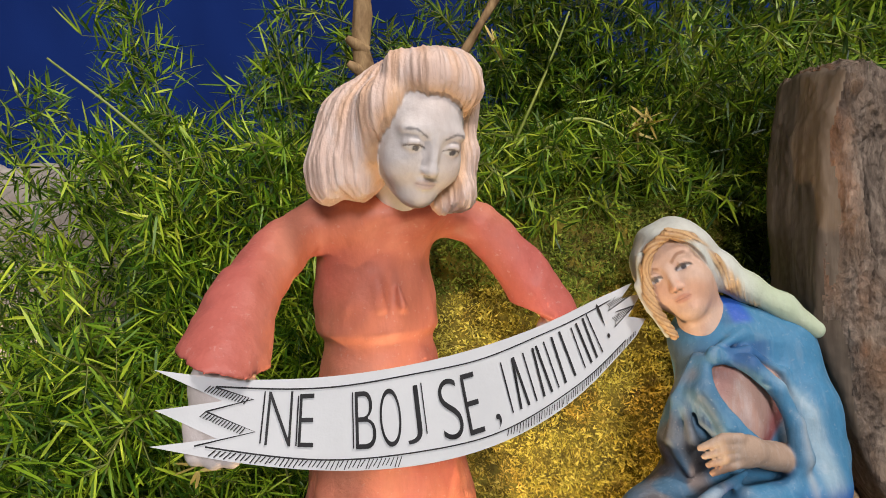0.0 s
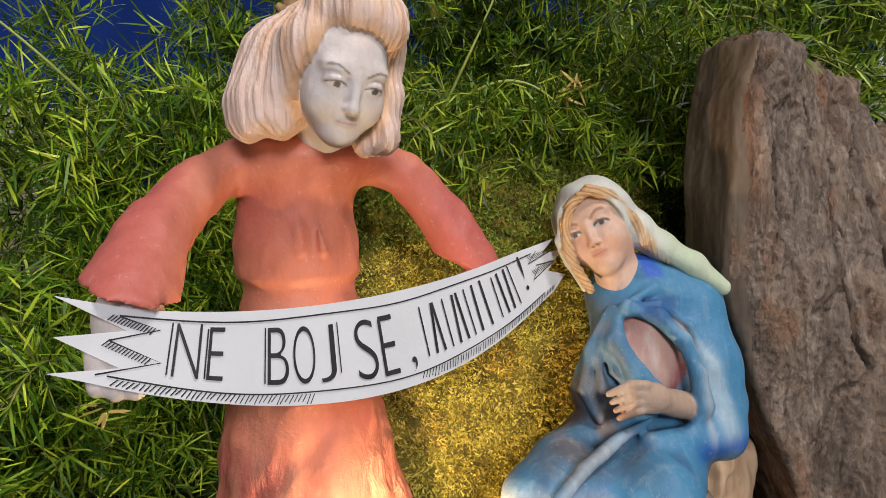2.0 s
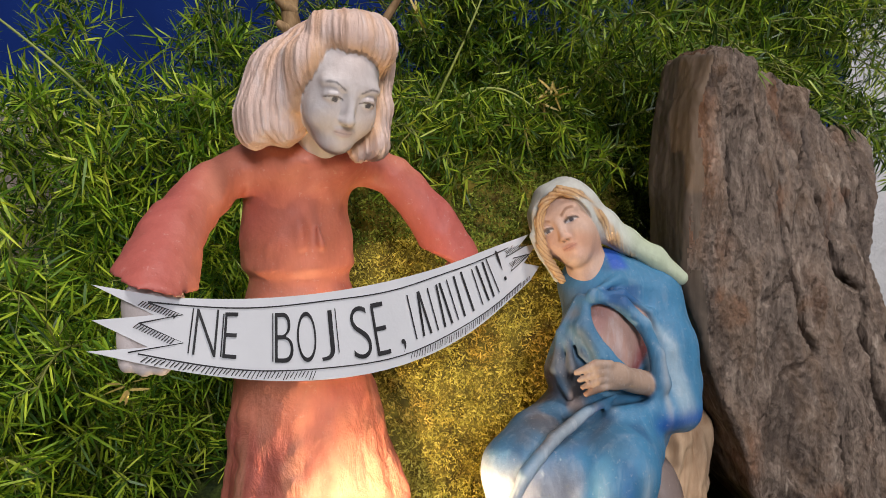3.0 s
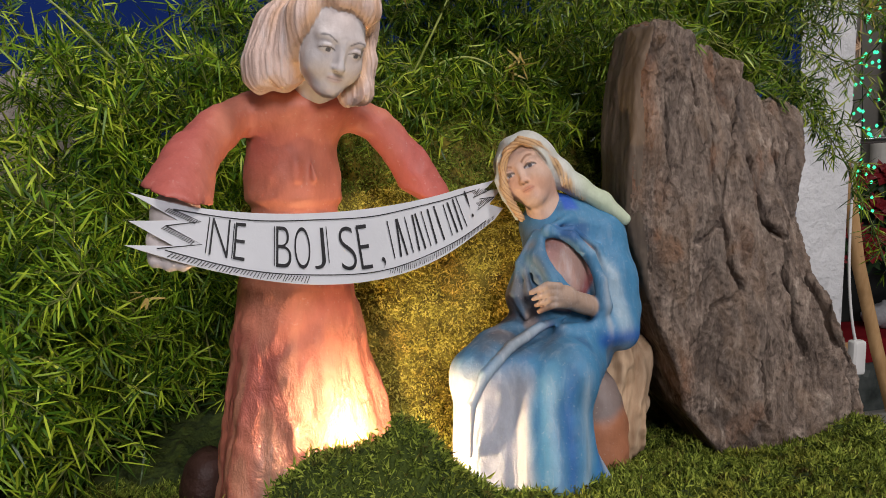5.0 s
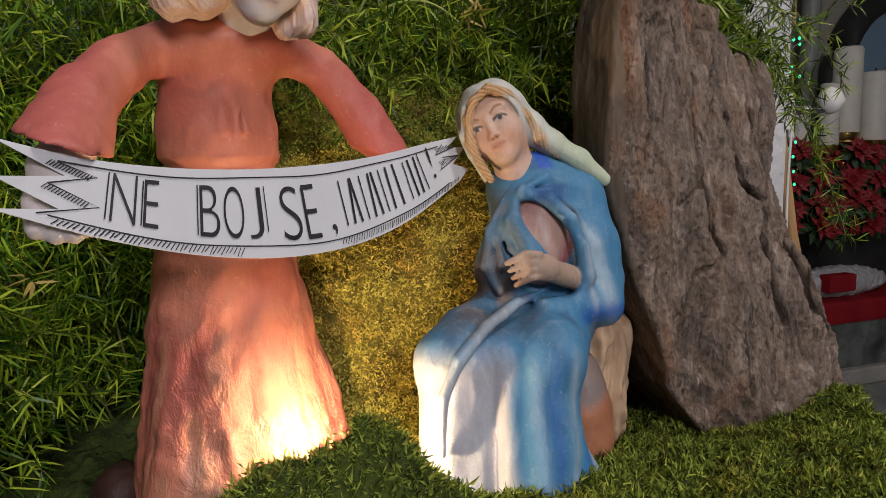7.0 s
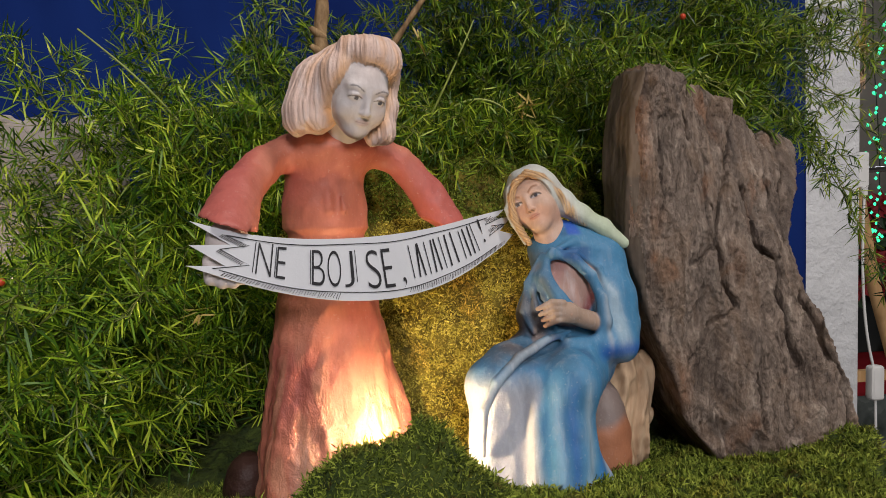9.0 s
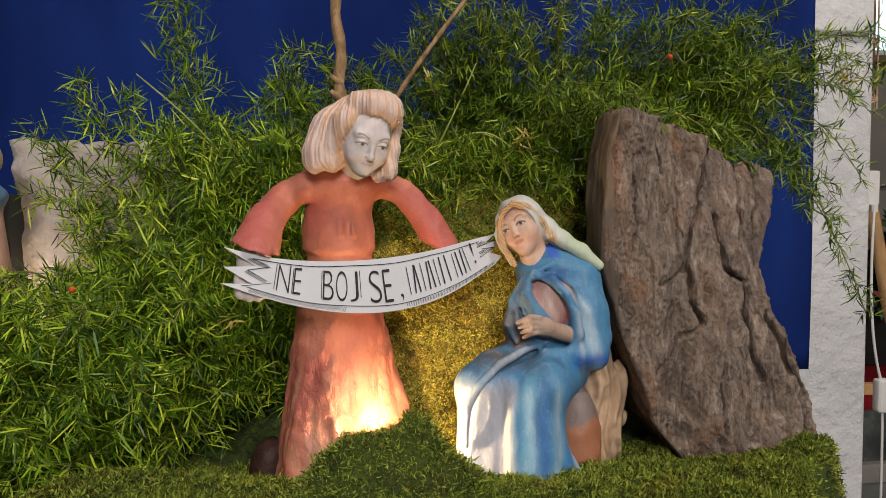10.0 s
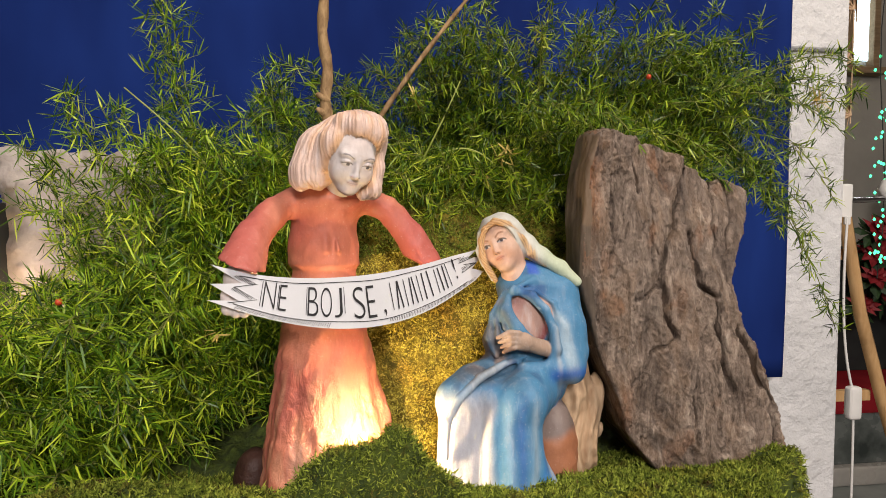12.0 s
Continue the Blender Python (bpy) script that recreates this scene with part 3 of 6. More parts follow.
def face_field(Q, s):
    """A modelled face in its own frame; s scales it."""
    q = [v / s for v in Q]
    d = ball(q, (0, -0.004, 0.008), (0.0258, 0.0305, 0.031))
    d = join(d, ball(q, (0, 0.007, -0.012), (0.0205, 0.0190, 0.022)), 0.012)
    d = join(d, ball(q, (0, 0.0175, -0.0270), (0.0088, 0.0080, 0.0068)), 0.009)
    for side in (-1, 1):
        d = join(d, ball(q, (side * 0.0128, 0.0155, -0.0085), (0.0090, 0.0088, 0.0100)), 0.008)
        d = join(d, ball(q, (side * 0.0105, 0.0205, 0.0120), (0.0085, 0.0045, 0.0034)), 0.007)
        d = carve(d, ball(q, (side * 0.0112, 0.0318, 0.0046), (0.0074, 0.0052, 0.0036)), 0.005)
        d = join(d, ball(q, (side * 0.0112, 0.0215, 0.0042), (0.0062, 0.0052, 0.0046)), 0.0015)
        lid = ((0.0168, 0.0212, 0.0032), (0.0142, 0.0252, 0.0060), (0.0105, 0.0266, 0.0064), (0.0062, 0.0248, 0.0040))
        for a, b in zip(lid, lid[1:]):
            d = join(d, limb(q, (side * a[0], a[1], a[2]), (side * b[0], b[1], b[2]), 0.0011, 0.0011), 0.0014)
        d = join(d, ball(q, (side * 0.0027, 0.0285, -0.0088), (0.0022, 0.0026, 0.0018)), 0.0022)
        d = carve(d, ball(q, (side * 0.0020, 0.0308, -0.0108), (0.0010, 0.0014, 0.0008)), 0.0008)
    d = join(d, limb(q, (0, 0.0256, 0.0080), (0, 0.0318, -0.0075), 0.0015, 0.0027), 0.0046)
    d = join(d, ball(q, (0, 0.0254, -0.0154), (0.0066, 0.0026, 0.0014)), 0.0020)
    d = join(d, ball(q, (0, 0.0248, -0.0186), (0.0052, 0.0029, 0.0018)), 0.0022)
    return d * s


def face_paint(rgb, Q, s, lips, dark, heavy=1.0, gaze=0.0, brow_tone=None):
    """Brows, lids, eyes and lips brushed on a face."""
    q = [v / s for v in Q]
    front = step(q[1], 0.010, 0.016)
    ax_ = np.abs(q[0])
    brow = np.abs(q[2] - (0.0098 + 0.0036 * step(ax_, 0.004, 0.0125) - 40 * np.clip(ax_ - 0.0125, 0, 1) ** 2)) / (0.00085 * heavy)
    rgb = lay(rgb, brow_tone or dark, 0.75 * front * (1 - step(brow, 0.5, 1.4)) * step(ax_, 0.0040, 0.0060) * (1 - step(ax_, 0.0165, 0.0190)))
    edge = 0.0050 - 62 * (ax_ - 0.0108) ** 2
    white = (1 - step(q[2], edge - 0.0002, edge + 0.0003)) * step(q[2], 0.0012 + 25 * (ax_ - 0.0112) ** 2, 0.0020 + 25 * (ax_ - 0.0112) ** 2) * (1 - step(np.abs(ax_ - 0.0112), 0.0050, 0.0060))
    rgb = lay(rgb, (0.70, 0.70, 0.72), 0.9 * front * white)
    iris = np.hypot(q[0] - np.sign(q[0]) * 0.0112 + gaze, q[2] - 0.0030)
    rgb = lay(rgb, (0.045, 0.050, 0.075), 0.97 * front * (1 - step(iris, 0.0016, 0.0025)) * step(white, 0.05, 0.4))
    lid = np.abs(q[2] - edge - 0.0002) / (0.00075 * heavy)
    rgb = lay(rgb, dark, 0.9 * front * (1 - step(lid, 0.5, 1.4)) * (1 - step(np.abs(ax_ - 0.0112), 0.0054, 0.0066)))
    rgb = lay(rgb, dark, 0.6 * front * (1 - step(np.hypot(ax_ - 0.0020, q[2] + 0.0108), 0.0006, 0.0014)))
    mouth = np.hypot(q[0] / 0.0070, (q[2] + 0.0170) / 0.0032)
    rgb = lay(rgb, lips, 0.6 * front * (1 - step(mouth, 0.7, 1.1)))
    return lay(rgb, tuple(v * 0.45 for v in lips), 0.5 * front * (1 - step(np.abs(q[2] + 0.0170) / 0.0006, 0.4, 1.3)) * (1 - step(ax_, 0.0055, 0.0068)))


def path_limb(P, way, k):
    """A run of capsules through (x, y, z, radius) stations, blended over k."""
    d = None
    for a, b in zip(way, way[1:]):
        e = limb(P, a[:3], b[:3], a[3], b[3])
        d = e if d is None else join(d, e, k)
    return d


def smooth_way(way, n):
    """Stations on a smooth curve through the given ones."""
    w = np.array(way, float)
    pad = np.vstack([2 * w[0] - w[1], w, 2 * w[-1] - w[-2]])
    out = []
    for u in np.linspace(0, len(w) - 1, n):
        i = min(int(u), len(w) - 2)
        t = u - i
        a, b, c, d = pad[i:i + 4]
        out.append((0.5 * (2 * b + (c - a) * t + (2 * a - 5 * b + 4 * c - d) * t * t + (3 * b - a - 3 * c + d) * t ** 3)).tolist())
    return out


def angel():
    ax_, ay_ = -0.041, 0.455

    def robe(P):
        x, y, z = P
        rad = np.interp(z, (-0.02, 0.0, 0.05, 0.11, 0.17, 0.200, 0.222, 0.2275, 0.233, 0.249, 0.268, 0.30, 0.33), (0.076, 0.073, 0.0665, 0.0535, 0.0440, 0.0372, 0.0325, 0.0328, 0.0366, 0.0362, 0.0338, 0.033, 0.02))
        dx, dy = x - ax_ - 0.004 * (1 - step(z, 0.03, 0.16)), (y - ay_) / 0.93
        th = np.arctan2(dy, dx)
        pleat = (0.0026 * np.sin(5 * th + 0.8 + 3 * z) + 0.0014 * np.sin(11 * th + 2)) * (1 - step(z, 0.06, 0.19))
        d = (np.sqrt(dx * dx + dy * dy) - rad - pleat) * 0.88
        d = np.maximum(d, z - 0.305)
        d = np.maximum(d, -0.012 - z)
        d = join(d, ball(P, (-0.036, 0.450, 0.2970), (0.036, 0.028, 0.0180)), 0.016)
        d = join(d, ball(P, (-0.028, 0.434, 0.3010), (0.032, 0.023, 0.0130)), 0.014)
        near = path_limb(P, smooth_way(((-0.050, 0.444, 0.3020, 0.0140), (-0.080, 0.432, 0.2925, 0.0135), (-0.096, 0.408, 0.2755, 0.0145), (-0.106, 0.382, 0.2560, 0.0170), (-0.112, 0.354, 0.2260, 0.0220)), 13), 0.004)
        near = np.maximum(near, -0.30 * (x + 0.111) - 0.95 * (z - 0.2392) + 0.02 * (y - 0.36))
        far = path_limb(P, smooth_way(((-0.012, 0.450, 0.3030, 0.0135), (0.022, 0.456, 0.2915, 0.0125), (0.043, 0.457, 0.2705, 0.0132), (0.056, 0.457, 0.2500, 0.0155), (0.065, 0.457, 0.2300, 0.0180)), 12), 0.004)
        far = np.maximum(far, -0.45 * (x - 0.064) - 0.89 * (z - 0.230))
        d = join(join(d, near, 0.008), far, 0.008)
        for sx in (-0.006, 0.004):
            d = join(d, limb(P, (ax_ + 0.009 + sx, ay_ - 0.0325, 0.264), (ax_ + 0.011 + 1.2 * sx, ay_ - 0.0335, 0.2485), 0.0006, 0.0028), 0.004)
        d = join(d, limb(P, (ax_ - 0.022, ay_ - 0.020, 0.10), (ax_ - 0.030, ay_ - 0.040, 0.01), 0.006, 0.016), 0.016)
        return d + 0.0011 * ripple(P, 85) + 0.0006 * ripple(P, 210, 1.0) + (0.0015 * np.abs(ripple((x, y, z * 0.25), 150, 2.0)) + 0.0006 * ripple((x, y, z * 0.6), 300, 4.0) - 0.0008) * (1 - step(z, 0.09, 0.19))

    def hand(P):
        d = limb(P, (-0.110, 0.359, 0.2270), (-0.110, 0.357, 0.214), 0.0150, 0.0140)
        for k in range(4):
            fx = -0.121 + 0.0074 * k
            d = join(d, limb(P, (fx, 0.350, 0.214), (fx + 0.001, 0.346, 0.1975 + 0.0024 * abs(k - 1.5)), 0.0052, 0.0048), 0.0012)
        return join(d, limb(P, (0.068, 0.460, 0.222), (0.078, 0.465, 0.212), 0.010, 0.009), 0.002)

    v, q = skin(lambda P: np.minimum(robe(P), hand(P)), (-0.145, 0.325, -0.02), (0.10, 0.54, 0.335), 0.0017)
    v = relax(v, q, 1)
    P = [v[:, i] for i in range(3)]
    robe_c, skin_c = (0.60, 0.205, 0.130, 0.0), (0.68, 0.61, 0.59, 0.1)
    rgba = np.tile(np.array(robe_c), (len(v), 1))
    tone = ripple(P, 32, 1.0)
    rgba = lay(rgba, (0.48, 0.125, 0.098, 0.0), 0.75 * step(tone, 0.0, 0.6))
    rgba = lay(rgba, (0.66, 0.28, 0.185, 0.0), 0.6 * step(-tone, 0.1, 0.6))
    rgba = lay(rgba, (0.50, 0.120, 0.102, 0.0), 0.85 * step(np.abs(P[0] + 0.025), 0.055, 0.080) * step(P[2], 0.20, 0.23))
    rgba = lay(rgba, (0.42, 0.25, 0.19, 0.7), 0.7 * step(P[0], -0.078, -0.068) * (1 - step(P[0], -0.056, -0.048)) * (1 - step(P[2], 0.04, 0.075)))
    rgba = lay(rgba, (0.66, 0.33, 0.20, 0.06), 0.5 * step(ripple((P[0], P[1], P[2] * 0.22), 175, 2.0), 0.0, 0.5) * (1 - step(P[2], 0.10, 0.17)))
    d_r, d_h = robe(P), hand(P)
    rgba = lay(rgba, skin_c, step(d_r - d_h, -0.0008, 0.0010))

    c, fwd, up = (-0.0135, 0.3935, 0.3355), (0.24, -0.86, -0.40), (0.26, -0.35, 0.90)
    s = 0.86

    def face(P):
        d = face_field(frame_at(P, c, fwd, up), s)
        return join(d, limb(P, (-0.021, 0.412, 0.333), (-0.023, 0.431, 0.300), 0.0160, 0.0160), 0.004)

    def hair(P):
        Q = frame_at(P, c, fwd, up)
        x, y, z = P
        d = ball(P, (-0.008, 0.420, 0.3555), (0.0295, 0.0360, 0.0300))
        d = join(d, ball(P, (-0.001, 0.396, 0.3660), (0.0235, 0.0225, 0.0165)), 0.012)
        d = join(d, ball(P, (-0.034, 0.411, 0.3460), (0.0270, 0.0250, 0.0240)), 0.014)
        side = path_limb(P, ((-0.024, 0.412, 0.358, 0.0200), (-0.042, 0.409, 0.341, 0.0200), (-0.0505, 0.405, 0.326, 0.0188), (-0.0520, 0.402, 0.306, 0.0178)), 0.010)
        d = join(d, side, 0.010)
        d = join(d, path_limb(P, ((-0.014, 0.386, 0.368, 0.0120), (-0.030, 0.386, 0.352, 0.0120), (-0.041, 0.391, 0.332, 0.0085)), 0.008), 0.006)
        d = join(d, path_limb(P, ((0.009, 0.420, 0.352, 0.0115), (0.0080, 0.408, 0.330, 0.0100), (0.0040, 0.402, 0.308, 0.0110), (0.0025, 0.400, 0.294, 0.0095)), 0.008), 0.008)
        d = carve(d, ball(Q, (0.0010, 0.030, -0.0150), (0.0250, 0.027, 0.0305)), 0.003)
        d = join(d, path_limb(P, ((-0.020, 0.384, 0.3700, 0.0105), (-0.004, 0.379, 0.3655, 0.0115), (0.010, 0.384, 0.3590, 0.0110)), 0.006), 0.004)
        d = -join(-d, -(0.3085 - 0.0115 * step(x, -0.03, 0.0) + 0.0012 * np.sin(x * 330) - z), 0.010)
        th = np.arctan2(y - 0.425, x + 0.010)
        flow = 1.2 * ripple(P, 26, 1.0)
        lock = 0.20 * np.sin(19 * th + flow) + 0.45 * np.sin(52 * th + 2 * flow) + 0.50 * np.sin(105 * th + 4 * flow)
        return d - 0.00070 * lock + 0.0013 * ripple(P, 62) + 0.0004 * ripple(P, 260, 1.0)

    hv, hq = skin(lambda P: np.minimum(face(P), hair(P)), (-0.082, 0.345, 0.288), (0.040, 0.470, 0.396), 0.00085)
    hv = relax(hv, hq, 1, 0.3)
    P = [hv[:, i] for i in range(3)]
    Q = frame_at(P, c, fwd, up)
    hrgb = np.tile(np.array((0.66, 0.615, 0.60, 0.10)), (len(hv), 1))
    hrgb = lay(hrgb, (0.66, 0.56, 0.52, 0.1), 0.6 * step(ripple(P, 60, 1.0), 0.0, 0.6))
    hrgb[:, :3] = face_paint(hrgb[:, :3], Q, s, (0.56, 0.40, 0.38), (0.10, 0.085, 0.085), 0.85, 0.0004)
    th = np.arctan2(P[1] - 0.425, P[0] + 0.010)
    flow = 1.2 * ripple(P, 26, 1.0)
    locks = np.sin(23 * th + 2 * flow)
    gap = step(face(P) - hair(P), -0.0006, 0.0010)
    hcol = lay(np.tile(np.array((0.70, 0.52, 0.44, 0.30)), (len(hv), 1)), (0.70, 0.40, 0.21, 0.12), 0.50 * step(0.45 * locks + 1.3 * ripple(P, 45, 3.0), 0.05, 0.9))
    hcol = lay(hcol, (0.72, 0.42, 0.20, 0.1), 0.6 * (1 - step(face(P), 0.002, 0.008)))
    hrgb = hrgb * (1 - gap[:, None]) + hcol * gap[:, None]
    verts_ = np.concatenate([v, hv])
    quads_ = np.concatenate([q, hq + len(v)])
    ob = painted("statue", verts_, quads_, np.concatenate([rgba, hrgb]), np.concatenate([-0.12 - 0.88 * (1 - step(v[:, 2], 0.10, 0.20)), 0.35 * gap]), M["clay"])
    return tagged(ob, "painted clay figure in a terracotta robe holding a paper banner", "statue")


def seated():
    c, fwd, up = (0.1505, 0.4570, 0.2505), (-0.57, -0.80, 0.04), (-0.45, 0.16, 0.87)
    s = 0.82

    def face(P):
        d = face_field(frame_at(P, c, fwd, up), s)
        return join(d, limb(P, (0.160, 0.457, 0.238), (0.168, 0.452, 0.206), 0.0140, 0.0165), 0.006)

    def hair(P):
        d = ball(P, (0.1505, 0.4660, 0.2570), (0.0250, 0.0262, 0.0250))
        d = join(d, path_limb(P, ((0.1375, 0.4410, 0.2785, 0.0030), (0.153, 0.4430, 0.2740, 0.0036), (0.168, 0.4460, 0.2590, 0.0044), (0.181, 0.4470, 0.2430, 0.0046), (0.195, 0.4465, 0.2320, 0.0036)), 0.002), 0.002)
        d = join(d, path_limb(P, ((0.1375, 0.4410, 0.2785, 0.0030), (0.1285, 0.4450, 0.2700, 0.0030), (0.1245, 0.4470, 0.2570, 0.0030), (0.1260, 0.4465, 0.2400, 0.0032), (0.1325, 0.4450, 0.2270, 0.0032), (0.1400, 0.4430, 0.2150, 0.0026)), 0.002), 0.002)
        return d + 0.00035 * np.sin(29 * ring_of(P)) + 0.0002 * np.sin(47 * ring_of(P) + 1.0)

    def ring_of(P):
        """Grows outward from the face, so that strands run round it."""
        q = frame_at(P, c, fwd, up)
        return np.hypot(q[0] / 0.0215, (q[2] - 0.002) / 0.0290) * 2.2 + 20 * q[1]

    def veil(P):
        Q = frame_at(P, c, fwd, up)
        d = ball(P, (0.1495, 0.4640, 0.2595), (0.0252, 0.0290, 0.0280))
        d = join(d, path_limb(P, ((0.160, 0.460, 0.262, 0.0150), (0.176, 0.456, 0.2515, 0.0115), (0.192, 0.451, 0.2405, 0.0085), (0.212, 0.444, 0.2280, 0.0068), (0.229, 0.437, 0.2130, 0.0050)), 0.006), 0.006)
        d = carve(d, ball(Q, (0.0010, 0.031, -0.0095), (0.0290, 0.0335, 0.0405)), 0.0015)
        d = np.minimum(d, path_limb(P, ((0.1255, 0.4520, 0.2640, 0.0032), (0.1225, 0.4510, 0.2470, 0.0030), (0.1285, 0.4490, 0.2320, 0.0030), (0.1375, 0.4470, 0.2150, 0.0024)), 0.002))
        return d + 0.0006 * np.sin(P[0] * 200 + P[2] * 260)

    def dress(P):
        """The pink tunic seen in the opening of the mantle."""
        return ball(P, (0.1735, 0.4315, 0.1715), (0.0280, 0.0155, 0.0335)) + 0.0008 * np.sin(260 * P[0] + 60 * P[2])

    def mantle(P):
        x, y, z = P
        d = limb(P, (0.180, 0.466, 0.200), (0.186, 0.460, 0.135), 0.0290, 0.0370)
        d = join(d, ball(P, (0.180, 0.458, 0.208), (0.0340, 0.0270, 0.0190)), 0.014)
        d = join(d, limb(P, (0.172, 0.462, 0.216), (0.212, 0.450, 0.200), 0.0165, 0.0200), 0.014)
        d = join(d, limb(P, (0.1600, 0.446, 0.194), (0.1440, 0.438, 0.150), 0.0140, 0.0180), 0.012)
        d = join(d, path_limb(P, ((0.205, 0.450, 0.198, 0.0205), (0.2120, 0.440, 0.166, 0.0230), (0.2150, 0.430, 0.136, 0.0240)), 0.012), 0.014)
        d = carve(d, path_limb(P, ((0.162, 0.404, 0.198, 0.0080), (0.172, 0.396, 0.176, 0.0160), (0.178, 0.390, 0.146, 0.0165)), 0.006), 0.003)
        d = join(d, path_limb(P, ((0.216, 0.420, 0.124, 0.0170), (0.196, 0.410, 0.125, 0.0120), (0.176, 0.404, 0.126, 0.0080), (0.162, 0.403, 0.129, 0.0050)), 0.008), 0.006)
        rim = path_limb(P, ((0.156, 0.424, 0.204, 0.0030), (0.172, 0.416, 0.201, 0.0038), (0.186, 0.411, 0.187, 0.0044), (0.194, 0.408, 0.167, 0.0048), (0.1955, 0.406, 0.147, 0.0050), (0.188, 0.404, 0.131, 0.0044), (0.174, 0.402, 0.125, 0.0036)), 0.003)
        d = join(d, rim, 0.005)
        d = join(d, path_limb(P, ((0.150, 0.425, 0.204, 0.0035), (0.146, 0.419, 0.186, 0.0065), (0.156, 0.412, 0.167, 0.0070), (0.174, 0.409, 0.152, 0.0050)), 0.004), 0.004)
        lap = join(limb(P, (0.190, 0.442, 0.106), (0.156, 0.388, 0.100), 0.0290, 0.0260), limb(P, (0.160, 0.450, 0.116), (0.098, 0.411, 0.099), 0.0290, 0.0250), 0.016)
        d = join(d, lap, 0.008)
        fall = join(limb(P, (0.150, 0.392, 0.096), (0.145, 0.374, 0.004), 0.0255, 0.0265), limb(P, (0.099, 0.408, 0.090), (0.096, 0.396, 0.018), 0.0240, 0.0280), 0.010)
        fall = join(fall, limb(P, (0.128, 0.400, 0.094), (0.128, 0.386, 0.010), 0.0250, 0.0280), 0.010)
        fall = join(fall, limb(P, (0.160, 0.388, 0.055), (0.184, 0.374, 0.000), 0.0110, 0.0130), 0.014)
        d = join(d, fall, 0.010)
        th = np.arctan2(y - 0.46, x - 0.14)
        low = 1 - step(z, 0.07, 0.12)
        d = d + low * (0.0011 * (np.abs(np.sin(7.5 * th + 0.6 + 0.45 * np.sin(z * 45))) ** 0.7 - 0.6) + 0.0008 * np.sin(33 * th + 1.0))
        d = d + (1 - low) * 0.0012 * np.sin(120 * (x + 0.35 * z) + 1.2 * np.sin(z * 45 + y * 30))
        # gathered folds from the knot, down the breast and over the shoulder
        for way in (((0.151, 0.426, 0.203, 0.0026), (0.142, 0.425, 0.186, 0.0032), (0.145, 0.420, 0.168, 0.0028), (0.156, 0.412, 0.152, 0.0014)),
                    ((0.147, 0.431, 0.205, 0.0026), (0.134, 0.431, 0.180, 0.0034), (0.129, 0.428, 0.156, 0.0036), (0.136, 0.420, 0.138, 0.0024)),
                    ((0.149, 0.428, 0.204, 0.0022), (0.137, 0.426, 0.176, 0.0026), (0.138, 0.420, 0.156, 0.0024)),
                    ((0.158, 0.424, 0.206, 0.0026), (0.176, 0.424, 0.207, 0.0028), (0.198, 0.424, 0.192, 0.0020), (0.208, 0.418, 0.165, 0.0014)),
                    ((0.160, 0.428, 0.209, 0.0026), (0.178, 0.432, 0.216, 0.0026), (0.200, 0.432, 0.208, 0.0016))):
            d = join(d, path_limb(P, way, 0.002), 0.004)
        d = join(d, ball(P, (0.1545, 0.4225, 0.206), (0.0055, 0.0042, 0.0060)), 0.002)
        # the mantle's edge drawn across the lap and down by the knee
        for way in (((0.166, 0.414, 0.138, 0.0016), (0.140, 0.4005, 0.1345, 0.0036), (0.112, 0.387, 0.1245, 0.0044), (0.090, 0.3785, 0.107, 0.0044), (0.0785, 0.376, 0.086, 0.0034), (0.077, 0.375, 0.050, 0.0020)),):
            d = join(d, path_limb(P, way, 0.002), 0.005)
        return np.maximum(d, -0.012 - z)

    def arm(P):
        d = limb(P, (0.190, 0.412, 0.145), (0.160, 0.401, 0.156), 0.0085, 0.0078)
        d = join(d, ball(P, (0.1570, 0.3985, 0.1575), (0.0115, 0.0062, 0.0092)), 0.004)
        for k in range(4):
            mid_ = (0.1430 + 0.0014 * k, 0.3945, 0.1672 - 0.0052 * k)
            d = join(d, limb(P, (0.1540, 0.3960, 0.1660 - 0.0046 * k), mid_, 0.0030, 0.0028), 0.0008)
            d = join(d, limb(P, mid_, (0.1315 + 0.0022 * k, 0.3985, 0.1615 - 0.0049 * k), 0.0028, 0.0021), 0.0008)
        return d

    def seat(P):
        return ball(P, (0.199, 0.434, 0.030), (0.0285, 0.040, 0.062)) + 0.0012 * ripple(P, 120)

    parts = (mantle, dress, arm, seat, face, hair, veil)

    def union(group):
        def d_of(P):
            d = group[0](P)
            for p in group[1:]:
                d = np.minimum(d, p(P))
            return d + 0.0004 * ripple(P, 140)
        return d_of

    v, q = skin(union(parts[:4]), (0.050, 0.330, -0.015), (0.252, 0.510, 0.238), 0.0013)
    hv, hq = skin(union(parts[4:]), (0.112, 0.400, 0.190), (0.240, 0.500, 0.295), 0.00075)
    v = np.concatenate([relax(v, q, 1, 0.4), relax(hv, hq, 1, 0.25)])
    q = np.concatenate([q, hq + len(v) - len(hv)])
    P = [v[:, i] for i in range(3)]
    D = np.stack([p(P) for p in parts], 1)
    head = np.arange(len(v)) >= len(v) - len(hv)
    D[head, :4] += 1.0
    D[~head, 4:] += 1.0
    X, Y, Z = P
    tone = ripple(P, 60, 2.0)
    streak = ripple((X, Y, Z * 0.25), 130, 1.0)
    low = 1 - step(Z, 0.092, 0.120)
    blue = np.tile(np.array((0.060, 0.225, 0.400, 0.12)), (len(v), 1))
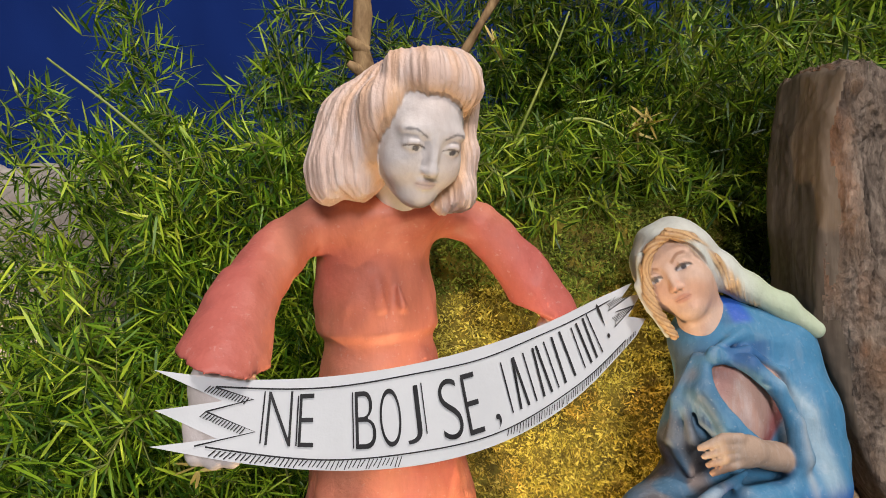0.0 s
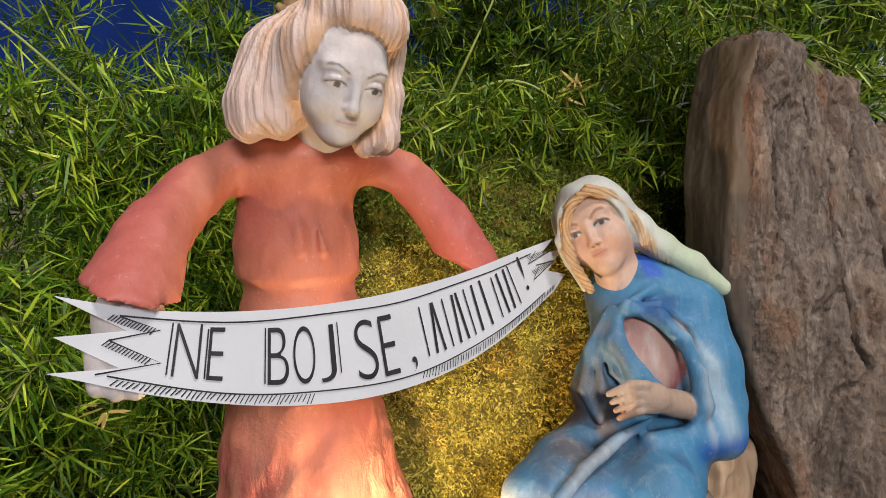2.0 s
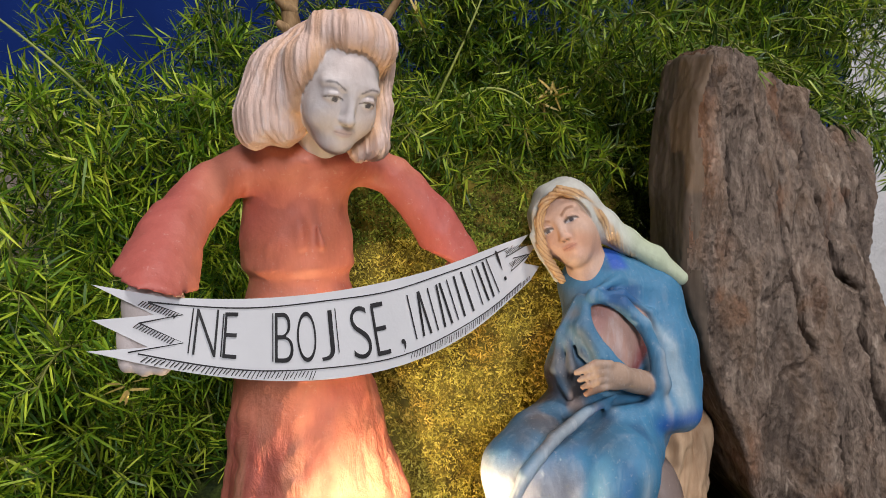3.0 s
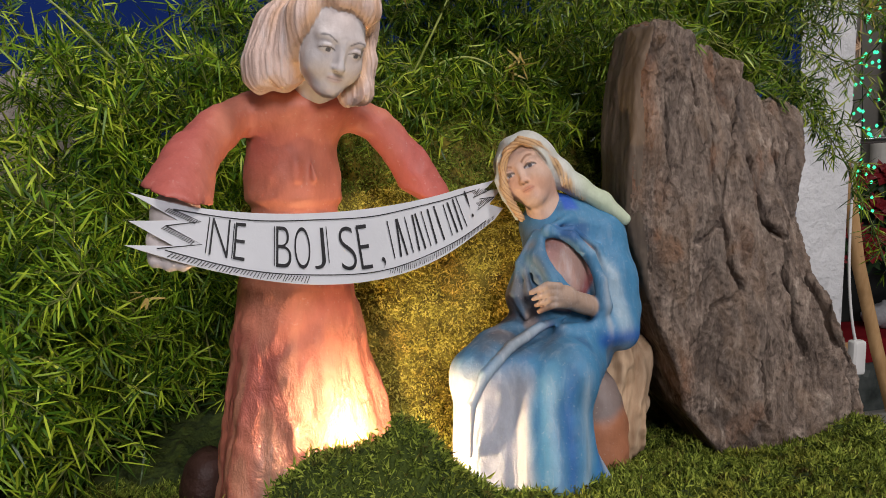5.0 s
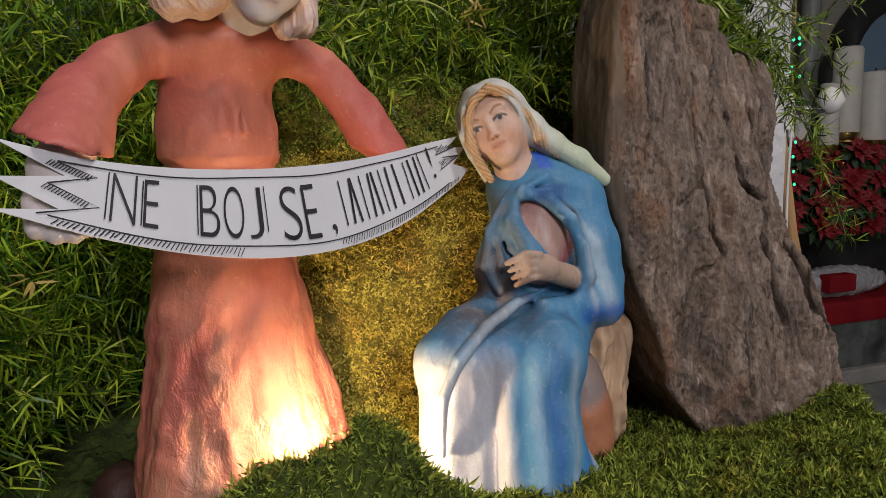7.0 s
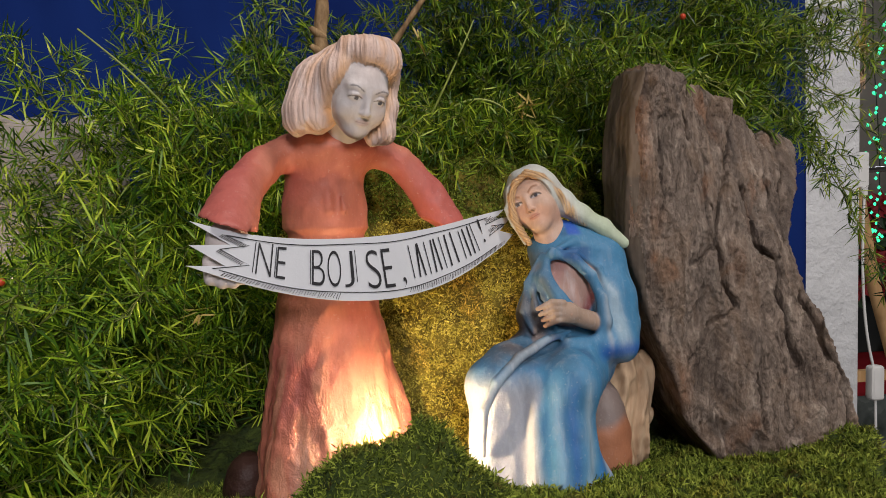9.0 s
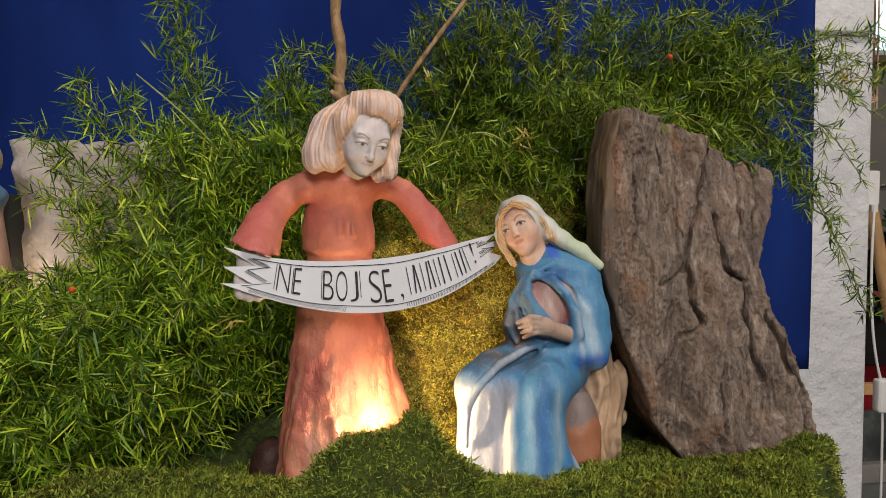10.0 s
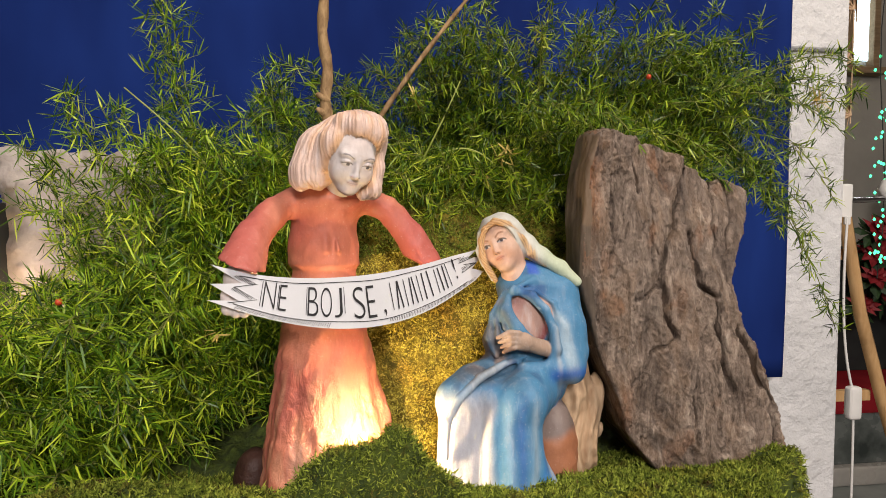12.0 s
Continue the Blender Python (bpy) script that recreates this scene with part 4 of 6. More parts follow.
    # the sleeve: dark at the breast, a pale brushed band down the middle, blue again outside
    arc = X - 0.21 + 0.9 * np.clip(Z - 0.17, 0, 1) - 0.12 * np.clip(0.15 - Z, 0, 1)
    blue = lay(blue, (0.33, 0.47, 0.56, 0.3), (1 - low) * 0.85 * np.exp(-((arc + 0.001 + 0.003 * streak) / 0.0065) ** 2) * (1 - step(Z, 0.185, 0.205)))
    blue = lay(blue, (0.40, 0.46, 0.50, 0.3), (1 - low) * 0.70 * np.exp(-((arc + 0.0145 + 0.002 * streak) / 0.0030) ** 2) * (1 - step(Z, 0.165, 0.18)))
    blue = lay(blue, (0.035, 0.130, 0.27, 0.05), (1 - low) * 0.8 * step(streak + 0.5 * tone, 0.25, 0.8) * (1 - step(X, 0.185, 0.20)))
    blue = lay(blue, (0.030, 0.105, 0.30, 0.0), 0.7 * step(Z, 0.196, 0.203) * (1 - step(Z, 0.209, 0.213)) * step(X, 0.158, 0.164) * (1 - step(X, 0.186, 0.196)))
    # the skirt: pale, blue and pale bands running down
    band = X + 0.30 * np.clip(0.04 - Z, 0, 1) * step(X, 0.13, 0.17)
    # leftmost band: pale paint with the bulb's light put into it
    blue = lay(blue, (0.43, 0.44, 0.48, 0.3), low * 0.9 * (1 - step(band + 0.003 * streak, 0.118, 0.128)))
    blue = lay(blue, (0.16, 0.33, 0.53, 0.2), low * 0.9 * np.exp(-((band - 0.1365 - 0.001 * streak) / 0.0040) ** 2))
    blue = lay(blue, (0.030, 0.150, 0.42, 0.05), low * 0.9 * np.exp(-((band - 0.1475 - 0.002 * streak) / 0.0050) ** 2))
    blue = lay(blue, (0.30, 0.46, 0.58, 0.3), low * 0.8 * np.exp(-((band - 0.1625 - 0.002 * streak) / 0.0045) ** 2))
    blue = lay(blue, (0.035, 0.190, 0.48, 0.05), low * 0.8 * step(band, 0.170, 0.176) * step(streak, -0.4, 0.3))
    blue = lay(blue, (0.40, 0.46, 0.52, 0.3), low * 0.7 * np.exp(-((X - 0.177 - 0.30 * np.clip(0.05 - Z, 0, 1)) / 0.0028) ** 2) * (1 - step(Z, 0.075, 0.09)))
    blue = lay(blue, (0.35, 0.32, 0.42, 0.2), low * 0.5 * step(tone, 0.2, 0.7) * (1 - step(X, 0.105, 0.115)))
    # the far side's shadow on breast and lap is put into the colour, brushed grey-brown
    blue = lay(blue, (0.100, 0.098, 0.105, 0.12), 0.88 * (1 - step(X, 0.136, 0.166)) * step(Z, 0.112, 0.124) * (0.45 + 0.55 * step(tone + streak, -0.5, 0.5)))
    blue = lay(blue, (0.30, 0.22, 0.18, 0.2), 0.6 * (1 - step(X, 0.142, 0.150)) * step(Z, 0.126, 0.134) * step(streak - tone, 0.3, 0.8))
    blue = lay(blue, (0.014, 0.105, 0.46, 0.0), 0.75 * np.exp(-((Z - 0.121) / 0.007) ** 2) * step(X, 0.180, 0.195))
    blue = lay(blue, (0.014, 0.085, 0.50, 0.0), 0.85 * step(X, 0.172, 0.176) * (1 - step(X, 0.182, 0.190)) * step(Z, 0.220, 0.224))
    seam = path_limb(P, ((0.150, 0.400, 0.134, 0.001), (0.126, 0.385, 0.122, 0.001), (0.106, 0.372, 0.108, 0.001), (0.0975, 0.368, 0.085, 0.001), (0.097, 0.366, 0.040, 0.001)), 0.001)
    blue = lay(blue, (0.07, 0.11, 0.42, 0.0), 0.55 * np.exp(-(np.clip(seam, 0, 1) / 0.0035) ** 2))
    crest = path_limb(P, ((0.158, 0.400, 0.139, 0.001), (0.136, 0.394, 0.134, 0.001), (0.112, 0.383, 0.1245, 0.001), (0.090, 0.374, 0.107, 0.001), (0.0785, 0.370, 0.086, 0.001)), 0.001)
    blue = lay(blue, (0.38, 0.47, 0.54, 0.3), 0.7 * np.exp(-(np.clip(crest, 0, 1) / 0.0040) ** 2))
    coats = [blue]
    pink = lay(np.tile(np.array((0.54, 0.34, 0.28, 0.30)), (len(v), 1)), (0.34, 0.075, 0.085, 0.1), 0.8 * step(X + 0.4 * np.clip(0.17 - Z, 0, 1), 0.180, 0.190) * (1 - step(Z, 0.168, 0.186)))
    pink = lay(pink, (0.58, 0.26, 0.16, 0.1), 0.7 * step(Z, 0.193, 0.199))
    pink = lay(pink, (0.42, 0.20, 0.19, 0.2), 0.6 * (1 - step(X - 0.5 * (Z - 0.17), 0.150, 0.158)))
    coats.append(pink)
    coats.append(lay(np.tile(np.array((0.42, 0.300, 0.225, 0.15)), (len(v), 1)), (0.30, 0.15, 0.08, 0.0), 0.6 * (1 - step(Z + 0.25 * (X - 0.155), 0.146, 0.151))))
    coats.append(lay(np.tile(np.array((0.40, 0.165, 0.085, 0.0)), (len(v), 1)), (0.20, 0.155, 0.14, 0.0), step(Z + 0.008 * tone, 0.052, 0.066)))
    skin_ = np.tile(np.array((0.62, 0.42, 0.32, 0.04)), (len(v), 1))
    skin_ = lay(skin_, (0.62, 0.33, 0.22, 0.0), 0.5 * (1 - step(np.abs(Z - 0.241), 0.004, 0.012)))
    skin_[:, :3] = face_paint(skin_[:, :3], frame_at(P, c, fwd, up), s, (0.52, 0.20, 0.13), (0.06, 0.04, 0.035), 1.6, 0.0004, (0.25, 0.11, 0.05))
    skin_ = lay(skin_, (0.62, 0.60, 0.58, 0.2), 0.8 * (Z < 0.235) * step(X, 0.174, 0.178))
    coats.append(skin_)
    strand = np.sin(29 * ring_of(P)) + 0.6 * np.sin(47 * ring_of(P) + 1.0)
    coats.append(lay(np.tile(np.array((0.60, 0.385, 0.19, 0.05)), (len(v), 1)), (0.34, 0.17, 0.07, 0.0), 0.7 * step(strand + 0.4 * tone, 0.2, 0.9)))
    coats.append(lay(np.tile(np.array((0.58, 0.60, 0.55, 0.20)), (len(v), 1)), (0.46, 0.57, 0.38, 0.1), 0.8 * step(X, 0.175, 0.205)))
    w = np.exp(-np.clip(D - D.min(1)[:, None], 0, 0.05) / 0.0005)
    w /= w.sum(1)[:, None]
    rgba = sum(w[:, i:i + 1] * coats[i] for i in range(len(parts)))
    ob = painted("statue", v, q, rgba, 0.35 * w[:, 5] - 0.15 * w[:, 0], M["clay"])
    return tagged(ob, "painted clay seated figure in a blue mantle and pale veil", "statue")


angel()
seated()


# ---------------------------------------------------------------- paper banner
def banner():
    origin, along = Vector((-0.1315, 0.3305, 0.0)), Vector((0.261, 0.1325, 0.0)).normalized()
    out = Vector((along.y, -along.x, 0.0))
    LEN = 0.297

    def mid(s):
        return 0.2265 - 0.37 * s + 1.40 * s * s - 1.6 * max(s - 0.235, 0.0) ** 2

    def wide(s):
        return 0.028 + 0.021 * math.sin(math.pi * min(1.0, (max(s, 0.0) / 0.29) ** 1.15)) if s < 0.29 else 0.028

    def at(s, k, lift=0.0):
        """A place on the strip: s along it, k from -1 (lower edge) to 1 (upper edge)."""
        slope = -0.37 + 2.80 * s - 3.2 * max(s - 0.235, 0.0)
        up = Vector((-slope, 1)).normalized()
        half = k * wide(s) / 2
        z = mid(s) + up.y * half
        belly = 0.010 * math.sin(math.pi * min(max(s / 0.295, 0), 1)) - 0.2 * (z - 0.215)
        return origin + along * (s + up.x * half) + Vector((0, 0, z)) + out * (lift + belly)

    root = empty("paper_banner", "white card banner with hand-drawn black lettering", "banner")
    bm = bmesh.new()
    cols = 60
    span = np.linspace(0.026, LEN * 0.935, cols)
    rows_ = [[bm.verts.new(at(s, k, -0.0008)) for k in (1.0, 0.62, 0.44, -0.02, -0.15, -0.50, -1.0)] for s in span]
    for u, w in zip(rows_, rows_[1:]):
        for n in range(6):
            bm.faces.new((u[n], u[n + 1], w[n + 1], w[n]))
    first, last = rows_[0], rows_[-1]
    tip = [bm.verts.new(at(s, k, -0.0008)) for s, k in ((-0.002, 1.08), (0.002, -0.02), (0.003, -1.0), (LEN * 0.985, 1.0), (LEN, 0.35), (LEN * 0.985, -0.75))]
    for f in ((first[0], tip[0], first[1]), (first[0 + 2], tip[1], first[5]), (first[5], tip[2], first[6]), (last[0], last[1], tip[3]), (last[1], last[2], last[3], last[4], tip[4]), (last[4], last[5], last[6], tip[5])):
        bm.faces.new(f)
    bm.faces.new((first[1], tip[0], first[2]))
    bmesh.ops.triangulate(bm, faces=[g for g in bm.faces if len(g.verts) > 4])
    bmesh.ops.recalc_face_normals(bm, faces=bm.faces)
    bmesh.ops.solidify(bm, geom=bm.faces[:], thickness=0.0010)
    sheet_ = part("card_strip", bm, M["card"], root)

    def stroke(bm, line, w):
        """A pen line over (s, k) places, one ribbon."""
        P = [at(s, k, 0.0011) for s, k in line]
        pairs = []
        for i, p in enumerate(P):
            d = (P[min(i + 1, len(P) - 1)] - P[max(i - 1, 0)]).normalized()
            n = d.cross(out).normalized() * w / 2
            pairs.append((bm.verts.new(p - n), bm.verts.new(p + n)))
        for (a, b), (c, d) in zip(pairs, pairs[1:]):
            bm.faces.new((a, c, d, b))

    rr = random.Random(3)
    for side, k in (("upper", 0.80), ("lower", -0.74)):
        bm = bmesh.new()
        stroke(bm, [(s, k + 0.02 * math.sin(s * 70)) for s in np.linspace(0.022, LEN * 0.90, 60)], 0.0007)
        part("pen_line", bm, M["ink"], sheet_)
    bm = bmesh.new()
    for s in np.linspace(0.026, 0.105, 42):
        stroke(bm, [(s, -0.76), (s - 0.0022 + rr.uniform(-0.0004, 0.0004), -0.90 - rr.uniform(0, 0.06))], 0.0005)
    for s in np.linspace(0.165, 0.278, 60):
        stroke(bm, [(s, -0.76), (s - 0.0018 + rr.uniform(-0.0004, 0.0004), -0.89 - rr.uniform(0, 0.06))], 0.0005)
    tagged(part("hatching", bm, M["ink"], sheet_), kind="stuff")
    for line in ([(0.022, 0.80), (0.038, 0.55), (0.020, 0.16)], [(0.020, 0.16), (0.040, -0.22), (0.018, -0.74)], [(0.272, 0.82), (0.262, 0.50), (0.288, 0.60)], [(0.270, 0.22), (0.262, -0.10), (0.286, 0.12)], [(0.286, 0.12), (0.268, 0.32)]):
        bm = bmesh.new()
        stroke(bm, line, 0.0007)
        part("pen_line", bm, M["ink"], sheet_)
    bm = bmesh.new()
    for s in np.linspace(0.020, 0.036, 14):
        k = 0.80 - (s - 0.022) / 0.016 * 0.25
        stroke(bm, [(s, k), (s - 0.002, k - 0.16)], 0.00045)
        k = 0.16 - (s - 0.020) / 0.020 * 0.38
        stroke(bm, [(s, k), (s - 0.002, k - 0.16)], 0.00045)
    for s in np.linspace(0.265, 0.284, 12):
        stroke(bm, [(s, 0.56), (s - 0.002, 0.74)], 0.00045)
        stroke(bm, [(s, 0.02), (s - 0.002, 0.22)], 0.00045)
    tagged(part("hatching", bm, M["ink"], sheet_), kind="stuff")

    # lettering, each sign set along the bend of the strip
    def sign(text, s, high, wide_, k0=-0.50, name="letter"):
        cu = bpy.data.curves.new(name, "FONT")
        cu.body, cu.size, cu.align_x = text, 1.0, "CENTER"
        cu.offset = -0.017
        tmp = bpy.data.objects.new(name, cu)
        me = bpy.data.meshes.new_from_object(tmp)
        bpy.data.objects.remove(tmp)
        co = np.array([v.co[:] for v in me.vertices])
        lo_, hi_ = co.min(0), co.max(0)
        for v in me.vertices:
            fx = (v.co.x - (lo_[0] + hi_[0]) / 2) / (hi_[0] - lo_[0]) * wide_
            fz = (v.co.y - lo_[1]) / (hi_[1] - lo_[1]) * high
            v.co = at(s + fx, k0 + 2 * fz / wide(s), 0.0011)
        me.materials.append(M["ink"])
        ob = new(name, me)
        ob.parent = sheet_
        return ob

    def bar(s, high, lean=0.0, w=0.0013, k0=-0.50):
        bm = bmesh.new()
        k1 = k0 + 2 * high / wide(s)
        stroke(bm, [(s, k0), (s + lean, k1)], w)
        part("bar", bm, M["ink"], sheet_)

    for ch, s, w, h, k0 in (("N", 0.0495, 0.0105, 0.0225, -0.50), ("E", 0.0612, 0.0066, 0.0225, -0.50), ("B", 0.0885, 0.0098, 0.0255, -0.55), ("O", 0.1010, 0.0108, 0.0262, -0.55),
                            ("J", 0.1128, 0.0080, 0.0265, -0.55), ("S", 0.1335, 0.0120, 0.0290, -0.62), ("E", 0.1468, 0.0086, 0.0300, -0.64)):
        sign(ch, s, h, w, k0)
    sign(",", 0.1605, 0.0075, 0.0030, -0.70)
    sign("!", 0.2545, 0.0215, 0.0024, -0.28)
    for s, h, k0 in ((0.0425, 0.0215, -0.48), (0.0572, 0.021, -0.48), (0.0825, 0.0245, -0.53), (0.1190, 0.0240, -0.40), (0.1425, 0.028, -0.62)):
        bar(s, h, 0.0, 0.0006, k0)
    for k, (s, lean) in enumerate(((0.1700, 0.0), (0.1755, 0.003), (0.1812, -0.002), (0.1868, 0.0), (0.1925, 0.002), (0.1985, -0.001), (0.2040, 0.0), (0.2098, 0.001), (0.2180, 0.0), (0.2270, 0.001), (0.2330, 0.0), (0.2385, 0.001), (0.2445, -0.001))):
        bar(s, 0.0265 if s < 0.22 else 0.0245, lean, 0.0016 if k % 3 else 0.0009)
    return root


banner()


# ---------------------------------------------------------------- wood
def bark_slab():
    left = lambda z: np.interp(z, (-0.03, 0.0, 0.044, 0.095, 0.145, 0.213, 0.273, 0.333, 0.38), (0.345, 0.324, 0.288, 0.269, 0.250, 0.235, 0.233, 0.238, 0.248))
    right = lambda z: np.interp(z, (-0.03, 0.02, 0.055, 0.09, 0.125, 0.165, 0.20, 0.25, 0.29, 0.317, 0.36), (0.486, 0.481, 0.476, 0.468, 0.460, 0.450, 0.450, 0.468, 0.496, 0.515, 0.52))
    lean = lambda z: np.interp(z, (0.0, 0.03, 0.10, 0.18, 0.26, 0.33, 0.40), (0.02, 0.05, 0.17, 0.42, 0.75, 1.0, 1.05))

    def crack_lines(x, z):
        """Depth of the long splits, each a bent line down the face."""
        u, w = x + 0.0022 * np.sin(z * 150 + x * 40), z + 0.0020 * np.sin(x * 210)
        out = 0
        for deep, wide_, way in ((0.016, 0.0040, ((0.385, 0.335), (0.361, 0.275), (0.345, 0.228), (0.340, 0.172), (0.349, 0.146))), (0.011, 0.0032, ((0.386, 0.262), (0.392, 0.207), (0.413, 0.187))),
                                 (0.010, 0.0030, ((0.411, 0.181), (0.413, 0.118), (0.421, 0.086))), (0.012, 0.0034, ((0.440, 0.150), (0.446, 0.125), (0.455, 0.091))),
                                 (0.006, 0.0020, ((0.293, 0.093), (0.322, 0.129), (0.353, 0.152))), (0.006, 0.0020, ((0.476, 0.318), (0.448, 0.255), (0.436, 0.205))), (0.006, 0.0020, ((0.440, 0.322), (0.424, 0.262), (0.420, 0.225))),
                                 (0.004, 0.0016, ((0.372, 0.112), (0.367, 0.072), (0.369, 0.030))), (0.005, 0.0018, ((0.302, 0.368), (0.297, 0.338), (0.308, 0.312))), (0.004, 0.0018, ((0.268, 0.330), (0.272, 0.270), (0.266, 0.225))),
                                 (0.005, 0.0020, ((0.300, 0.190), (0.330, 0.205), (0.338, 0.235))), (0.004, 0.0016, ((0.330, 0.330), (0.322, 0.280), (0.326, 0.240))), (0.005, 0.0018, ((0.458, 0.095), (0.466, 0.050), (0.462, 0.030)))):
            far = 9.0
            for a, b in zip(way, way[1:]):
                ab = (b[0] - a[0], b[1] - a[1])
                t = np.clip(((u - a[0]) * ab[0] + (w - a[1]) * ab[1]) / (ab[0] ** 2 + ab[1] ** 2), 0, 1)
                far = np.minimum(far, np.hypot(u - a[0] - t * ab[0], w - a[1] - t * ab[1]))
            out = np.maximum(out, 1.35 * deep * np.exp(-(far / (1.1 * wide_)) ** 2))
        return out

    def field(P):
        x, y, z = P
        wob = 0.003 * ripple((x, y, z), 46, 0.7)
        top = np.interp(x, (0.22, 0.239, 0.26, 0.29, 0.337, 0.376, 0.403, 0.441, 0.478, 0.51), (0.362, 0.374, 0.379, 0.375, 0.366, 0.355, 0.345, 0.329, 0.330, 0.320)) + 0.0018 * np.sin(x * 190)
        face = 0.430 + 0.55 * np.clip(x - 0.25, 0, 1) * lean(z) + 0.016 * step(0.262 - x, 0.0, 0.03) ** 2
        line = np.interp(z, (0.0, 0.146, 0.172, 0.228, 0.275, 0.335), (0.335, 0.349, 0.340, 0.345, 0.361, 0.385))
        swell = 0.007 * np.exp(-((x - line + 0.016) / 0.012) ** 2) * step(z, 0.12, 0.17) - 0.004 * step(x, line, line + 0.012) * (1 - step(x, line + 0.05, line + 0.075)) * step(z, 0.13, 0.19)
        swell = swell + 0.0030 * np.sin(x * 70 + 1.4 * np.sin(z * 17)) + 0.004 * ripple((x, y, z * 0.5), 40, 3.3)
        knob = 0.010 * np.exp(-((x - 0.362 - 0.1 * (z - 0.18)) / 0.006) ** 2 - ((z - 0.190) / 0.020) ** 2) + 0.008 * np.exp(-((x - 0.374) / 0.010) ** 2 - ((z - 0.235) / 0.035) ** 2)
        d = (face - swell + crack_lines(x, z) - knob - wob) - y
        d = np.maximum(d, y - 0.545 - 0.10 * step(x, 0.36, 0.5) * step(z, 0.10, 0.30) + 0.050 * step(0.32 - x, 0.0, 0.09))
        d = -join(-d, -((left(z) - x) + wob * 0.6), 0.004)
        d = -join(-d, -((x - right(z)) - wob - 0.5 * swell), 0.010)
        d = -join(-d, -((z - top) + wob), 0.006)
        return np.maximum(d, -0.02 - z)

    v, q = skin(field, (0.215, 0.390, -0.03), (0.540, 0.66, 0.40), 0.0018)
    nn = np.zeros_like(v)
    fn = np.cross(v[q[:, 1]] - v[q[:, 0]], v[q[:, 3]] - v[q[:, 0]])
    for k in range(4):
        np.add.at(nn, q[:, k], fn)
    nn /= np.linalg.norm(nn, axis=1)[:, None] + 1e-12
    rough_side = np.clip(np.where(nn[:, 0] < -0.55, 0.25, 1.0), 0, 1) * (nn[:, 1] < 0.4)
    lift = np.zeros(len(v))
    for i in np.nonzero(rough_side)[0]:
        x, y, z = v[i]
        w = noise.noise((x * 24, y * 24, z * 11)) * 0.9
        flakes = noise.ridged_multi_fractal((x * 34 + w, y * 30, z * 13 + w), 0.9, 2.2, 5, 1.0, 2.0)
        grit = noise.fractal((x * 300, y * 300, z * 220), 0.8, 2.0, 3)
        lift[i] = 0.0040 * (flakes - 1.1) + 0.0018 * grit
    v = v + nn * (lift * rough_side)[:, None]
    P = [v[:, i] for i in range(3)]
    amount = step(0.268 - P[0] + 0.012 * ripple(P, 40), 0.0, 0.02) * step(P[2], 0.20, 0.25) * 0.8
    amount = np.maximum(amount, 0.9 * np.exp(-((P[0] - 0.256) / 0.009) ** 2 - ((P[2] - 0.198) / 0.007) ** 2))
    amount = np.maximum(amount, 0.7 * np.exp(-((P[0] - 0.285) / 0.012) ** 2 - ((P[2] - 0.078) / 0.022) ** 2))
    amount = np.maximum(amount, 0.9 * np.exp(-((P[0] - 0.362) / 0.006) ** 2 - ((P[2] - 0.186) / 0.016) ** 2))
    amount = np.maximum(amount, 0.55 * step(ripple(P, 50, 5.0), 0.5, 0.75))
    rgba = np.concatenate([np.tile(np.array((0.36, 0.165, 0.080)), (len(v), 1)), amount[:, None]], 1)
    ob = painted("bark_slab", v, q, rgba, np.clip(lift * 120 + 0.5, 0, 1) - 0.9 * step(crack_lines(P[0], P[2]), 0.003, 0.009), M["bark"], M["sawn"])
    mid = v[q].mean(1)
    side = (nn[q[:, 0], 0] < -0.6) & (mid[:, 0] < 0.252) & (mid[:, 2] > 0.10)
    ob.data.polygons.foreach_set("material_index", side.astype(np.int32))
    return tagged(ob, "tall weathered grey-brown slab of tree bark standing on moss", "bark")


def pale_chunk():
    def field(P):
        x, y, z = P
        d = join(limb(P, (0.236, 0.470, 0.125), (0.232, 0.464, 0.010), 0.019, 0.028), limb(P, (0.256, 0.470, 0.085), (0.260, 0.466, 0.040), 0.016, 0.012), 0.02)
        d = d + 0.0030 * np.sin(x * 210 + 2 * np.sin(z * 40)) + 0.0014 * np.sin(x * 520 + 3 * np.sin(z * 60)) + 0.0014 * ripple(P, 90) + 0.0008 * ripple(P, 260)
        return np.maximum(d, -0.02 - z)

    v, q = skin(field, (0.18, 0.42, -0.03), (0.29, 0.51, 0.16), 0.0018)
    return tagged(new("wood_chunk", mesh_of("wood_chunk", v, q, M["palewood"])), "pale split piece of wood beside the bark slab", "wood")


bark_slab()
pale_chunk()


def lump(name, centre_, r, material, label, category, h=0.004, wob=0.003):
    v, q = skin(lambda P: ball(P, centre_, r) + wob * ripple(P, 70, centre_[0] * 9), [centre_[i] - r[i] * 1.3 for i in range(3)], [centre_[i] + r[i] * 1.3 for i in range(3)], h)
    return tagged(new(name, mesh_of(name, v, q, material)), label, category)


lump("stone", (-0.116, 0.470, 0.004), (0.022, 0.024, 0.032), M["stone"], "dark reddish-brown rounded stone on the moss", "stone")

